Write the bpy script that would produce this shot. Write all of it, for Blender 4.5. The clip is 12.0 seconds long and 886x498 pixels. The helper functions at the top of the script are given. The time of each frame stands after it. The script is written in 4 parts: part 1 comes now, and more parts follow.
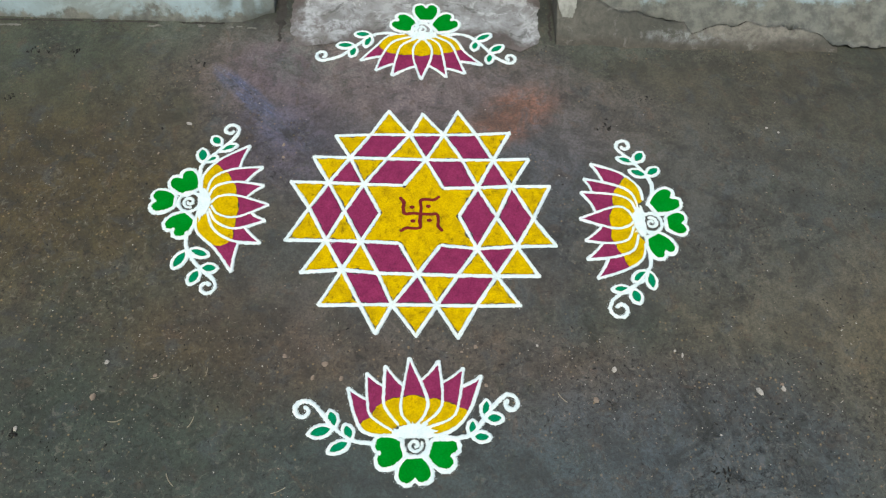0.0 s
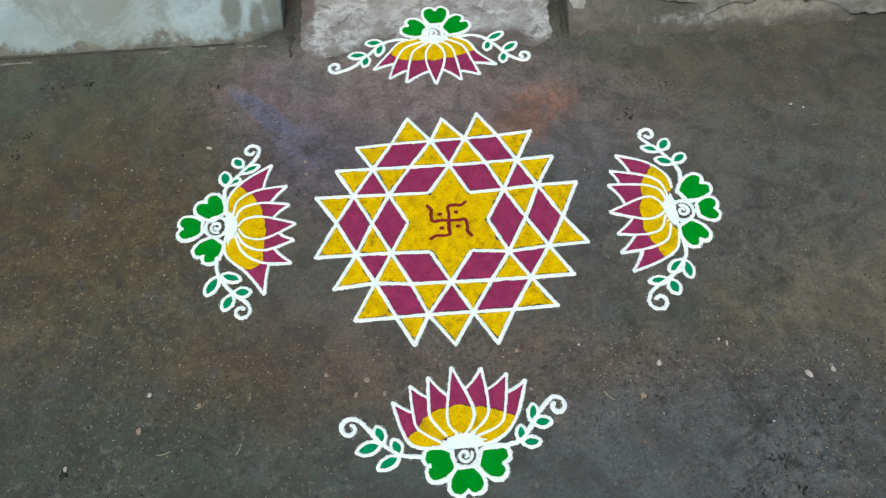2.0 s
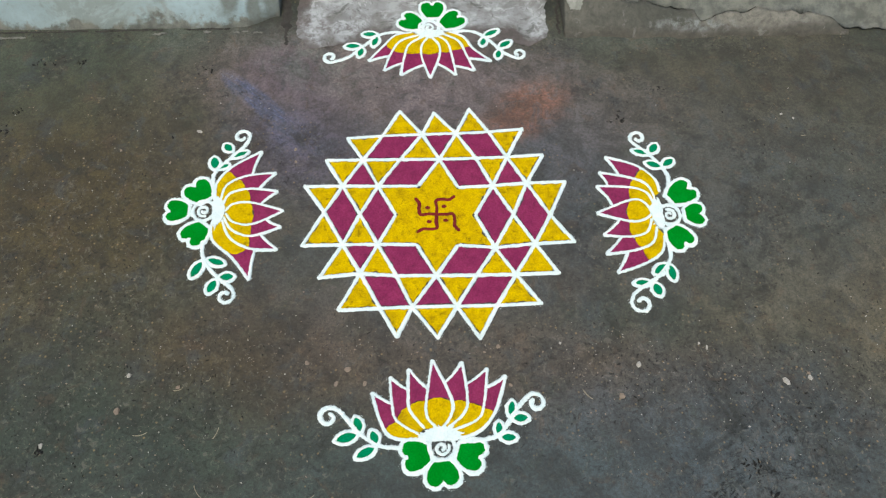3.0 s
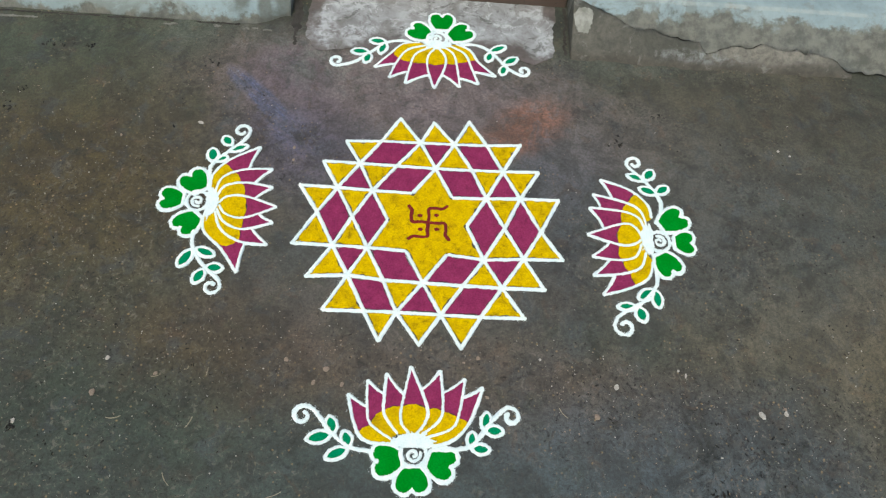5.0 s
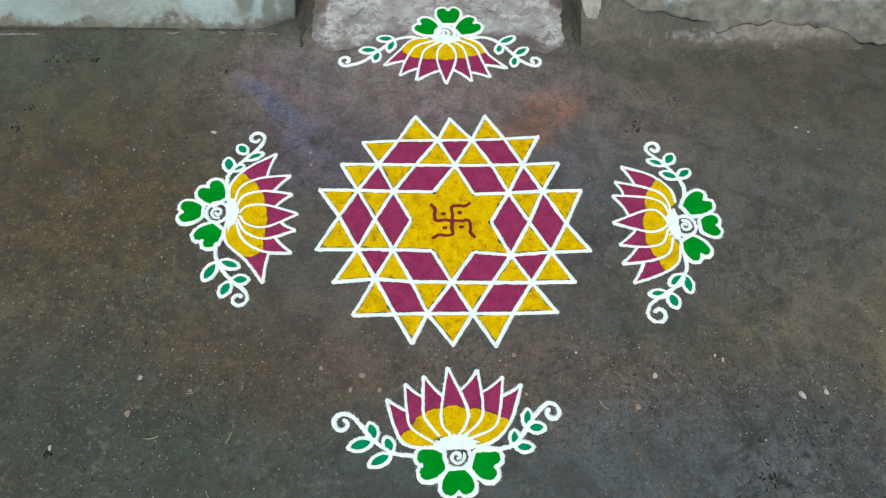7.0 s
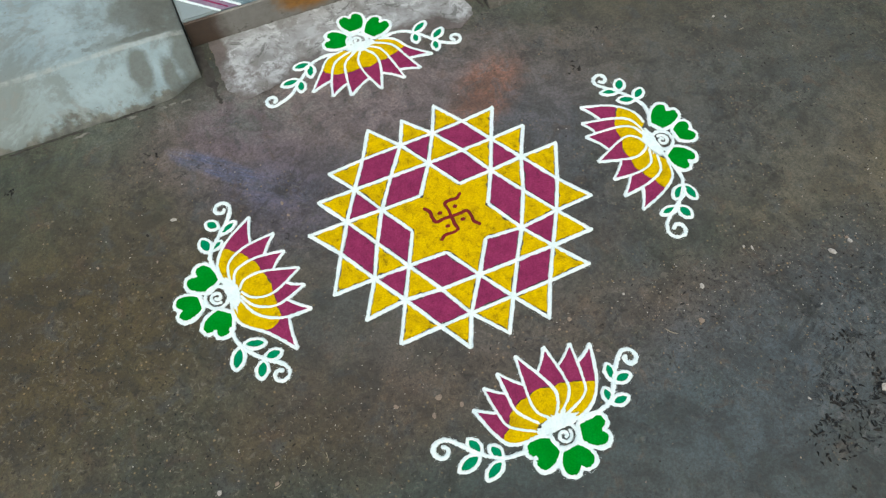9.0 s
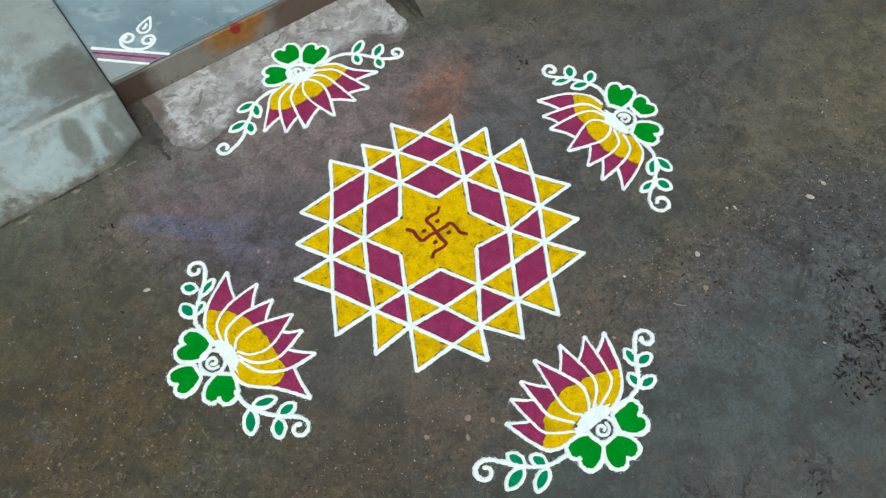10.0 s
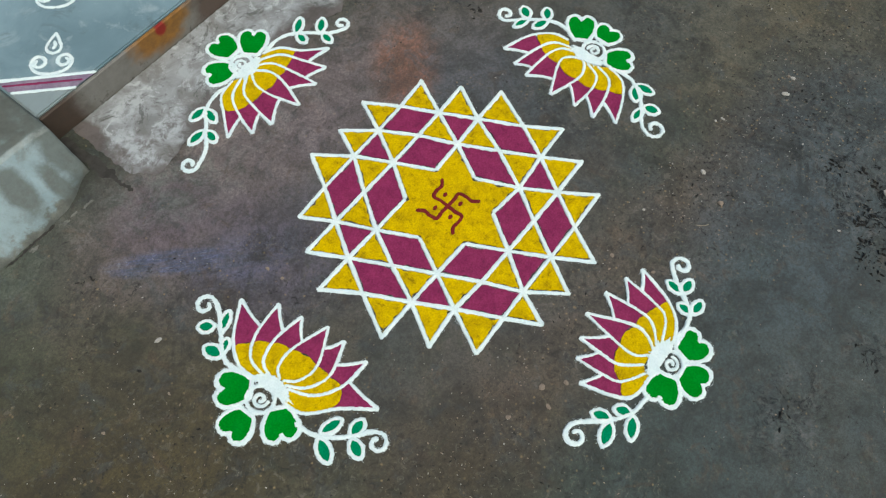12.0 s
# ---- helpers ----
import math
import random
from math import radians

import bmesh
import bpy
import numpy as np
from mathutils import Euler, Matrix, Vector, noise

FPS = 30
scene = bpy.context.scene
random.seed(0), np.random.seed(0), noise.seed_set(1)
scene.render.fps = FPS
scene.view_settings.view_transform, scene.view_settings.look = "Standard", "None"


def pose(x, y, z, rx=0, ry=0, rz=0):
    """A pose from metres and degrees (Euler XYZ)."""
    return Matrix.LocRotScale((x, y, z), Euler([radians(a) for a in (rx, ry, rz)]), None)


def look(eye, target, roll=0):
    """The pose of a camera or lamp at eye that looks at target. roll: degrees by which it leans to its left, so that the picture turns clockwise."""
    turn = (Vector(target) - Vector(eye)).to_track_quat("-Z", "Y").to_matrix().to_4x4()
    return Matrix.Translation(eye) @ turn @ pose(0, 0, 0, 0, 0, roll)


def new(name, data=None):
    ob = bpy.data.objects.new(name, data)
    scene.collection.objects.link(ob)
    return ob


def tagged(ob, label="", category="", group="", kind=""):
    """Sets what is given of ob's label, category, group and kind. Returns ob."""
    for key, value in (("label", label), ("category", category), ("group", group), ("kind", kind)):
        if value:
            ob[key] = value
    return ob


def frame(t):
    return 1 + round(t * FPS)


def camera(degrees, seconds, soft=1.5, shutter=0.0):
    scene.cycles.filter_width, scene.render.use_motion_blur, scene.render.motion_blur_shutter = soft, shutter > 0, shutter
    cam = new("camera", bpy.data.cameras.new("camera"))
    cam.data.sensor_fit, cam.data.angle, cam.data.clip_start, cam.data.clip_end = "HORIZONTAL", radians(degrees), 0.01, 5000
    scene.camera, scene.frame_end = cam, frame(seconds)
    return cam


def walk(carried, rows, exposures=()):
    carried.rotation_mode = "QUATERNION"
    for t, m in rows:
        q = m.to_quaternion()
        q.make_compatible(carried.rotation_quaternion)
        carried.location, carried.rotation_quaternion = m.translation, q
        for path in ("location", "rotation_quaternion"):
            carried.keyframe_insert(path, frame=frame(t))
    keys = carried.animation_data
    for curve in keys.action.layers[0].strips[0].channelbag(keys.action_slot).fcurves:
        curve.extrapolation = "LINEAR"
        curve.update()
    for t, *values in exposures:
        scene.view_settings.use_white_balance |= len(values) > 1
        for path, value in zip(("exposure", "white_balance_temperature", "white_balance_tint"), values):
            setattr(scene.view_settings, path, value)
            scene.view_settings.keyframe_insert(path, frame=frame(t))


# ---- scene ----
cam = camera(59.5, 12.0, 1.25)
PATH = [
    (0, (-0.0176, -1.0889, 1.7371), (0.0596, -0.1040, 0.0), 4.89),
    (0.3, (-0.0321, -1.0850, 1.7389), (0.0558, -0.1051, 0.0), 5.23),
    (0.5, (-0.0295, -1.0858, 1.7333), (0.0479, -0.1197, 0.0), 4.46),
    (0.8, (-0.0290, -1.0669, 1.7427), (0.0313, -0.1272, 0.0), 3.13),
    (1, (-0.0459, -1.0669, 1.7371), (0.0160, -0.1154, 0.0), 2.55),
    (1.3, (-0.0426, -1.0589, 1.7356), (-0.0006, -0.1135, 0.0), -0.02),
    (1.5, (-0.0564, -1.0586, 1.7329), (-0.0046, -0.1058, 0.0), -0.12),
    (2, (-0.0643, -1.0522, 1.7347), (-0.0201, -0.0833, 0.0), -1.35),
    (2.3, (-0.0717, -1.0604, 1.7222), (-0.0135, -0.0863, 0.0), -0.62),
    (2.5, (-0.0622, -1.0559, 1.7305), (0.0051, -0.0974, 0.0), 0.65),
    (2.8, (-0.0613, -1.0631, 1.7259), (0.0066, -0.0985, 0.0), 1.70),
    (3, (-0.0558, -1.0649, 1.7327), (0.0141, -0.1033, 0.0), 2.49),
    (5, (-0.0284, -1.0863, 1.7306), (0.0424, -0.0764, 0.0), 6.95),
    (5.3, (-0.0264, -1.0911, 1.7316), (0.0292, -0.0730, 0.0), 6.05),
    (5.5, (-0.0306, -1.0940, 1.7330), (0.0302, -0.0714, 0.0), 6.14),
    (5.8, (-0.0407, -1.0994, 1.7317), (0.0225, -0.0879, 0.0), 5.76),
    (6, (-0.0491, -1.0945, 1.7323), (0.0173, -0.0898, 0.0), 5.58),
    (6.5, (-0.0833, -1.0831, 1.7245), (-0.0020, -0.1085, 0.0), 5.57),
    (6.7, (-0.0977, -1.0685, 1.7255), (-0.0166, -0.0958, 0.0), 4.89),
    (8.3, (-0.2892, -1.0383, 1.6588), (-0.0383, -0.0739, 0.0), 0.76),
    (8.5, (-0.3441, -1.0028, 1.6683), (-0.0709, -0.0629, 0.0), -2.62),
    (8.8, (-0.4198, -0.9777, 1.6652), (-0.0752, -0.1044, 0.0), -2.05),
    (9, (-0.4246, -0.9501, 1.6727), (-0.0569, -0.0772, 0.0), -1.35),
    (9.2, (-0.4321, -0.9554, 1.6586), (-0.0674, -0.0899, 0.0), -1.55),
    (9.5, (-0.4358, -0.9194, 1.6542), (-0.0261, -0.0991, 0.0), 0.62),
    (9.7, (-0.4787, -0.8755, 1.6456), (-0.0581, -0.0389, 0.0), -1.58),
    (10, (-0.5513, -0.8366, 1.6327), (-0.0141, -0.0483, 0.0), -2.23),
    (10.3, (-0.6095, -0.7822, 1.6344), (-0.0225, -0.0925, 0.0), 0.08),
    (10.5, (-0.6178, -0.7472, 1.6300), (-0.0380, -0.1008, 0.0), 0.59),
    (10.8, (-0.6068, -0.7455, 1.6103), (-0.0328, -0.0883, 0.0), -0.90),
    (11, (-0.5976, -0.7134, 1.6084), (-0.0292, -0.1122, 0.0), 0.97),
    (11.3, (-0.6107, -0.6713, 1.5915), (-0.0249, -0.1079, 0.0), 2.11),
    (11.5, (-0.6490, -0.6222, 1.5831), (-0.0368, -0.0888, 0.0), 1.86),
    (11.8, (-0.7037, -0.5343, 1.5907), (-0.0551, -0.0880, 0.0), 4.75),
    (12, (-0.7427, -0.4918, 1.5969), (-0.0941, -0.0594, 0.0), 4.49),
]
walk(cam, [(t, look(eye, target, roll)) for t, eye, target, roll in PATH], ((0, 0.62, 6600, 2.0), (9.5, 0.62, 6600, 1.0), (10.3, 0.54, 6580, 0.3), (12, 0.42, 6500, -1.0)))

# ---- light ----
SUN_ELEV, SUN_ROT = 62.0, 200.0
world = bpy.data.worlds.new("overcast_sky")
scene.world = world
world.use_nodes = True
wn = world.node_tree
sky = wn.nodes.new("ShaderNodeTexSky")
sky.sky_type, sky.sun_disc = "NISHITA", False
sky.sun_elevation, sky.sun_rotation = radians(SUN_ELEV), radians(SUN_ROT)
sky.dust_density, sky.air_density = 4.0, 1.0
wn.nodes["Background"].inputs["Strength"].default_value = 0.11
wn.links.new(sky.outputs[0], wn.nodes["Background"].inputs["Color"])
sun_data = bpy.data.lights.new("sun", "SUN")
sun_data.energy, sun_data.angle, sun_data.color = 1.1, radians(35), (1.0, 0.97, 0.92)
sun = new("sun", sun_data)
sun.matrix_world = look((-1.2, -2.6, 6.0), (0, 0, 0))

# ---- material helpers ----
from mathutils import geometry


class Mat:
    """A node material: a Principled surface and shorthands for its nodes."""

    def __init__(self, name, rough=0.8, spec=0.3):
        self.m = bpy.data.materials.new(name)
        self.m.use_nodes = True
        self.t = self.m.node_tree
        self.b = self.t.nodes["Principled BSDF"]
        self.b.inputs["Roughness"].default_value = rough
        self.b.inputs["Specular IOR Level"].default_value = spec
        co = self.t.nodes.new("ShaderNodeTexCoord")
        self.co = co.outputs["Object"]

    def link(self, a, b):
        self.t.links.new(a, b)

    def put(self, socket, v):
        if isinstance(v, (int, float)):
            socket.default_value = v
        elif isinstance(v, tuple):
            socket.default_value = (*v, 1.0) if len(v) == 3 else v
        else:
            self.link(v, socket)

    def noise(self, scale, detail=4.0, rough=0.55, dist=0.0, vec=None):
        n = self.t.nodes.new("ShaderNodeTexNoise")
        n.inputs["Scale"].default_value = scale
        n.inputs["Detail"].default_value = detail
        n.inputs["Roughness"].default_value = rough
        n.inputs["Distortion"].default_value = dist
        self.link(vec or self.co, n.inputs["Vector"])
        return n.outputs["Fac"]

    def cells(self, scale, vec=None):
        n = self.t.nodes.new("ShaderNodeTexVoronoi")
        n.inputs["Scale"].default_value = scale
        self.link(vec or self.co, n.inputs["Vector"])
        return n.outputs["Distance"], n.outputs["Color"]

    def ramp(self, v, lo, hi, a=0.0, b=1.0):
        n = self.t.nodes.new("ShaderNodeMapRange")
        n.interpolation_type = "SMOOTHSTEP"
        self.link(v, n.inputs["Value"])
        for key, val in (("From Min", lo), ("From Max", hi), ("To Min", a), ("To Max", b)):
            n.inputs[key].default_value = val
        return n.outputs["Result"]

    def math(self, op, a, b=0.0):
        n = self.t.nodes.new("ShaderNodeMath")
        n.operation = op
        self.put(n.inputs[0], a)
        self.put(n.inputs[1], b)
        return n.outputs[0]

    def mix(self, f, a, b, mode="MIX"):
        n = self.t.nodes.new("ShaderNodeMix")
        n.data_type, n.blend_type = "RGBA", mode
        self.put(n.inputs[0], f)
        self.put(n.inputs[6], a)
        self.put(n.inputs[7], b)
        return n.outputs[2]

    def spot(self, x, y, rx, ry, turn=0.0, wobble=0.5, scale=9.0, soft=0.9, z=None):
        """1 inside a ragged ellipse on the ground (or on a wall, over x and z), 0 outside."""
        m = self.t.nodes.new("ShaderNodeMapping")
        m.vector_type = "TEXTURE"
        m.inputs["Location"].default_value = (x, y, 0) if z is None else (x, y, z)
        m.inputs["Rotation"].default_value = (0, 0, radians(turn))
        m.inputs["Scale"].default_value = (rx, ry, 50.0) if z is None else (rx, 50.0, ry)
        self.link(self.co, m.inputs["Vector"])
        n = self.t.nodes.new("ShaderNodeVectorMath")
        n.operation = "LENGTH"
        self.link(m.outputs[0], n.inputs[0])
        d = self.math("ADD", n.outputs["Value"], self.math("MULTIPLY", self.math("SUBTRACT", self.noise(scale, 6.0, 0.65), 0.5), wobble * 2))
        return self.ramp(d, 1.0 - soft / 2, 1.0 + soft / 2, 1.0, 0.0)

    def color(self, c):
        self.put(self.b.inputs["Base Color"], c)

    def bump(self, h, strength=0.4, dist=0.002):
        n = self.t.nodes.new("ShaderNodeBump")
        n.inputs["Strength"].default_value = strength
        n.inputs["Distance"].default_value = dist
        self.put(n.inputs["Height"], h)
        self.link(n.outputs[0], self.b.inputs["Normal"])

    def rough(self, v):
        self.put(self.b.inputs["Roughness"], v)


def powder(name, c, c2, speck, mixing=0.35, scale=260.0):
    """Coloured powder strewn by hand: patchy, grainy, thin enough in spots to show the ground."""
    m = Mat(name, 0.95, 0.04)
    base = m.mix(m.ramp(m.noise(28, 5, 0.6), 0.35, 0.68), c, c2)
    thin = m.ramp(m.noise(48, 8, 0.78, 0.4), 0.49, 0.68, 0.0, mixing)
    base = m.mix(thin, base, speck)
    grain = m.noise(scale, 3, 0.7)
    base = m.mix(m.ramp(grain, 0.3, 0.7, 0.0, 0.35), base, speck, "MULTIPLY")
    m.color(base)
    m.bump(grain, 0.6, 0.0015)
    return m.m


WHITE = powder("white_powder", (0.81, 0.875, 0.855), (0.72, 0.82, 0.82), (0.45, 0.50, 0.50), 0.10, 500)
YELLOW = powder("yellow_powder", (0.69, 0.465, 0.002), (0.56, 0.370, 0.003), (0.19, 0.120, 0.006), 0.8)
MAROON = powder("maroon_powder", (0.275, 0.034, 0.105), (0.225, 0.026, 0.088), (0.12, 0.02, 0.05), 0.45)
GREEN = powder("green_powder", (0.003, 0.21, 0.012), (0.004, 0.25, 0.018), (0.003, 0.12, 0.02), 0.2)
TEAL = powder("teal_green_powder", (0.004, 0.21, 0.085), (0.006, 0.25, 0.11), (0.005, 0.13, 0.06), 0.2)
RED = powder("dark_red_powder", (0.20, 0.022, 0.022), (0.16, 0.018, 0.022), (0.2, 0.07, 0.01), 0.3)
PURPLE = powder("purple_powder", (0.30, 0.235, 0.30), (0.23, 0.165, 0.235), (0.25, 0.23, 0.26), 0.5)


def ground_material():
    """Smooth trodden cement: soft broad tints of earth, old powder and damp, grit in some zones."""
    m = Mat("trodden_cement", 0.75, 0.16)
    mid = m.noise(5, 6, 0.60, 0.5)
    fine = m.noise(120, 5, 0.62)
    tint = m.ramp(m.noise(2.2, 5, 0.58, 0.6), 0.40, 0.60)
    c = m.mix(tint, (0.047, 0.047, 0.034), (0.075, 0.059, 0.038))
    c = m.mix(m.math("MULTIPLY", m.ramp(m.noise(3.3, 6, 0.6, 0.9), 0.48, 0.62), 0.55), c, (0.090, 0.074, 0.050))
    c = m.mix(m.math("MULTIPLY", m.ramp(m.noise(4.1, 6, 0.62, 0.7), 0.50, 0.64), 0.55), c, (0.027, 0.031, 0.026))
    # olive damp to the north-west, golden earth to the west, brown to the east, cool bare cement to the south
    # the cool spot at (0.80, -0.60) paints a bluish sheen into the colour
    for x, y, rx, ry, k, col in (
            (-1.00, 0.52, 0.55, 0.24, 0.75, (0.047, 0.053, 0.034)), (-0.72, 0.66, 0.16, 0.10, 0.45, (0.095, 0.098, 0.076)),
            (-0.92, 0.06, 0.46, 0.34, 0.82, (0.056, 0.037, 0.015)), (-0.62, 0.36, 0.26, 0.20, 0.55, (0.066, 0.051, 0.034)),
            (-0.95, -0.66, 0.70, 0.34, 0.75, (0.027, 0.032, 0.023)), (-0.42, -0.38, 0.30, 0.16, 0.60, (0.082, 0.047, 0.021)),
            (0.92, 0.42, 0.42, 0.26, 0.70, (0.075, 0.057, 0.035)), (0.62, 0.30, 0.20, 0.14, 0.50, (0.081, 0.056, 0.032)),
            (1.15, -0.30, 0.36, 0.20, 0.65, (0.111, 0.083, 0.051)), (0.42, -0.50, 0.28, 0.11, 0.60, (0.100, 0.058, 0.036)),
            (0.10, -0.46, 0.55, 0.12, 0.50, (0.094, 0.058, 0.034)), (0.30, -0.98, 1.10, 0.36, 0.75, (0.050, 0.056, 0.056)),
            (0.80, -0.60, 0.26, 0.20, 0.65, (0.047, 0.053, 0.059)), (-1.05, -0.92, 0.22, 0.15, 0.55, (0.064, 0.080, 0.096)),
            (-0.47, 0.70, 0.075, 0.17, 0.70, (0.020, 0.020, 0.012)), (0.66, 0.62, 0.34, 0.06, 0.45, (0.085, 0.085, 0.067))):
        c = m.mix(m.math("MULTIPLY", m.spot(x, y, rx, ry, 0, 0.55, 5, 1.3), k), c, col)
    # old colour powder swept about: violet, blue and red smears
    streak_vec = m.t.nodes.new("ShaderNodeMapping")
    streak_vec.vector_type = "TEXTURE"
    streak_vec.inputs["Rotation"].default_value = (0, 0, radians(-42))
    streak_vec.inputs["Scale"].default_value = (1.0, 0.15, 1.0)
    m.link(m.co, streak_vec.inputs["Vector"])
    streaks = m.noise(14, 6, 0.7, 0.2, streak_vec.outputs[0])
    for x, y, rx, ry, turn, k, col in (
            (-0.12, 0.46, 0.50, 0.17, -6, 0.92, (0.185, 0.124, 0.116)), (-0.36, 0.24, 0.20, 0.15, -35, 0.75, (0.090, 0.064, 0.082)),
            (-0.42, 0.50, 0.12, 0.09, -20, 0.70, (0.115, 0.076, 0.092)), (0.40, 0.20, 0.20, 0.10, -35, 0.65, (0.074, 0.071, 0.093)), (0.62, 0.16, 0.34, 0.30, 0, 0.60, (0.078, 0.068, 0.060)), (0.92, 0.02, 0.40, 0.30, 10, 0.60, (0.064, 0.060, 0.054)),
            (0.42, -0.64, 0.32, 0.22, 0, 0.70, (0.056, 0.063, 0.070)), (-0.02, -0.66, 0.36, 0.16, 0, 0.55, (0.045, 0.053, 0.052)), (-0.58, -0.64, 0.34, 0.20, 0, 0.60, (0.037, 0.045, 0.034)),
            (0.48, 0.32, 0.18, 0.15, 0, 0.65, (0.105, 0.082, 0.072)), (1.10, 0.48, 0.34, 0.13, 0, 0.60, (0.048, 0.042, 0.032)),
            (0.0, 0.0, 0.50, 0.46, 0, 0.40, (0.074, 0.065, 0.081))):
        c = m.mix(m.math("MULTIPLY", m.math("MULTIPLY", m.spot(x, y, rx, ry, turn, 0.5, 6, 1.2), m.ramp(mid, 0.3, 0.6, 0.7, 1.0)), k), c, col)
    # brush marks run along the blue smear
    brush = m.math("MAXIMUM", m.spot(-0.505, 0.400, 0.135, 0.031, -45, 0.55, 16, 0.6), m.math("MULTIPLY", m.spot(-0.40, 0.285, 0.10, 0.06, -40, 0.6, 12, 1.2), 0.45))
    blue = m.math("MULTIPLY", brush, m.ramp(streaks, 0.38, 0.62, 0.30, 1.0))
    c = m.mix(m.math("MULTIPLY", blue, 0.85), c, (0.084, 0.088, 0.150))
    hairs = m.noise(46, 5, 0.65, 0.1, streak_vec.outputs[0])
    c = m.mix(m.math("MULTIPLY", m.math("MULTIPLY", brush, m.ramp(hairs, 0.56, 0.66)), 0.65), c, (0.170, 0.170, 0.190))
    red = m.math("MULTIPLY", m.spot(0.265, 0.345, 0.15, 0.075, 35, 0.7, 9, 1.1), m.ramp(m.noise(15, 8, 0.74, 0.8), 0.38, 0.60, 0.15, 1.0))
    c = m.mix(m.math("MULTIPLY", red, 0.90), c, (0.205, 0.082, 0.050))
    ash = m.math("MULTIPLY", m.spot(-0.37, 0.56, 0.17, 0.10, -30, 0.6, 9, 1.1), m.ramp(m.noise(16, 8, 0.74, 0.9), 0.40, 0.62, 0.1, 1.0))
    c = m.mix(m.math("MULTIPLY", ash, 0.75), c, (0.108, 0.104, 0.088))
    pale = m.math("MULTIPLY", m.spot(-0.02, 0.53, 0.40, 0.10, 0, 0.6, 8, 1.1), m.ramp(m.noise(13, 8, 0.72, 0.8), 0.46, 0.68))
    c = m.mix(m.math("MULTIPLY", pale, 0.55), c, (0.165, 0.142, 0.135))
    c = m.mix(1.0, c, (1.48, 1.67, 1.72), "MULTIPLY")
    smudge = m.math("MULTIPLY", m.ramp(m.noise(6.5, 8, 0.74, 1.3), 0.53, 0.64), m.ramp(m.noise(1.9, 3, 0.5), 0.40, 0.58, 0.25, 1.0))
    c = m.mix(m.math("MULTIPLY", smudge, 0.55), c, (0.034, 0.036, 0.032))
    scuff = m.math("MULTIPLY", m.ramp(m.noise(9, 8, 0.74, 1.5), 0.55, 0.68), m.ramp(m.noise(2.6, 3, 0.5), 0.44, 0.60, 0.15, 1.0))
    c = m.mix(m.math("MULTIPLY", scuff, 0.45), c, (0.135, 0.125, 0.105))
    # hand-sized mottles: cool worn cement, rusty earth, olive damp
    for scale, lo, hi, k, col in ((15, 0.52, 0.64, 0.42, (0.072, 0.086, 0.094)), (18, 0.54, 0.66, 0.40, (0.120, 0.078, 0.050)), (13, 0.55, 0.66, 0.42, (0.050, 0.060, 0.042)), (8, 0.53, 0.66, 0.34, (0.040, 0.042, 0.040))):
        c = m.mix(m.math("MULTIPLY", m.ramp(m.noise(scale, 8, 0.70, 0.7), lo, hi), k), c, col)
    # soft blotches of dirt and fine grain, then grit: dark pits and pale grains where the cement skin has worn
    c = m.mix(m.ramp(m.noise(11, 8, 0.72, 0.8), 0.36, 0.62, 0.48, 0.0), c, (0.026, 0.025, 0.022))
    c = m.mix(m.ramp(fine, 0.36, 0.60, 0.30, 0.0), c, (0.028, 0.026, 0.022))
    c = m.mix(m.ramp(m.noise(300, 4, 0.65), 0.35, 0.6, 0.35, 0.0), c, (0.035, 0.032, 0.028))
    worn = m.math("MAXIMUM", m.spot(-0.85, -0.12, 0.42, 0.34, -20, 0.6, 5, 1.3), m.math("MAXIMUM", m.spot(0.30, -0.46, 0.75, 0.17, 0, 0.6, 5, 1.3), m.spot(0.95, -0.62, 0.42, 0.20, 15, 0.7, 6, 1.2)))
    worn = m.math("MAXIMUM", worn, m.ramp(m.noise(3.7, 5, 0.62, 0.6), 0.48, 0.62, 0.12, 0.9))
    d, col = m.cells(85)
    sel = m.t.nodes.new("ShaderNodeSeparateColor")
    m.link(col, sel.inputs[0])
    sand = m.math("MULTIPLY", m.ramp(m.math("ADD", d, m.math("MULTIPLY", m.noise(150, 3, 0.7), 0.5)), 0.34, 0.56, 1.0, 0.0), m.ramp(sel.outputs[0], 0.76, 0.92))
    c = m.mix(m.math("MULTIPLY", m.math("MULTIPLY", sand, worn), 0.75), c, (0.250, 0.180, 0.095))
    d2, col2 = m.cells(60)
    sel2 = m.t.nodes.new("ShaderNodeSeparateColor")
    m.link(col2, sel2.inputs[0])
    pits = m.math("MULTIPLY", m.ramp(m.math("ADD", d2, m.math("MULTIPLY", m.noise(150, 4, 0.7), 0.9)), 0.46, 0.66, 1.0, 0.0), m.math("MULTIPLY", m.ramp(sel2.outputs[1], 0.66, 0.78), worn))
    c = m.mix(m.math("MULTIPLY", pits, 0.85), c, (0.012, 0.011, 0.011))
    mark = m.math("MULTIPLY", m.ramp(m.noise(40, 6, 0.66, 1.6), 0.62, 0.68), m.ramp(m.noise(4, 5, 0.65), 0.44, 0.60))
    c = m.mix(m.math("MULTIPLY", mark, 0.75), c, (0.017, 0.016, 0.015))
    bright = m.math("MULTIPLY", m.ramp(m.noise(52, 6, 0.68, 1.4), 0.61, 0.71), worn)
    c = m.mix(m.math("MULTIPLY", bright, 0.55), c, (0.190, 0.158, 0.105))
    # flaked cement skin: broken crescents to the south-east
    # torn skin: shade of little hollows and light on raised edges, in colour only
    torn = m.noise(58, 6, 0.70, 0.9)
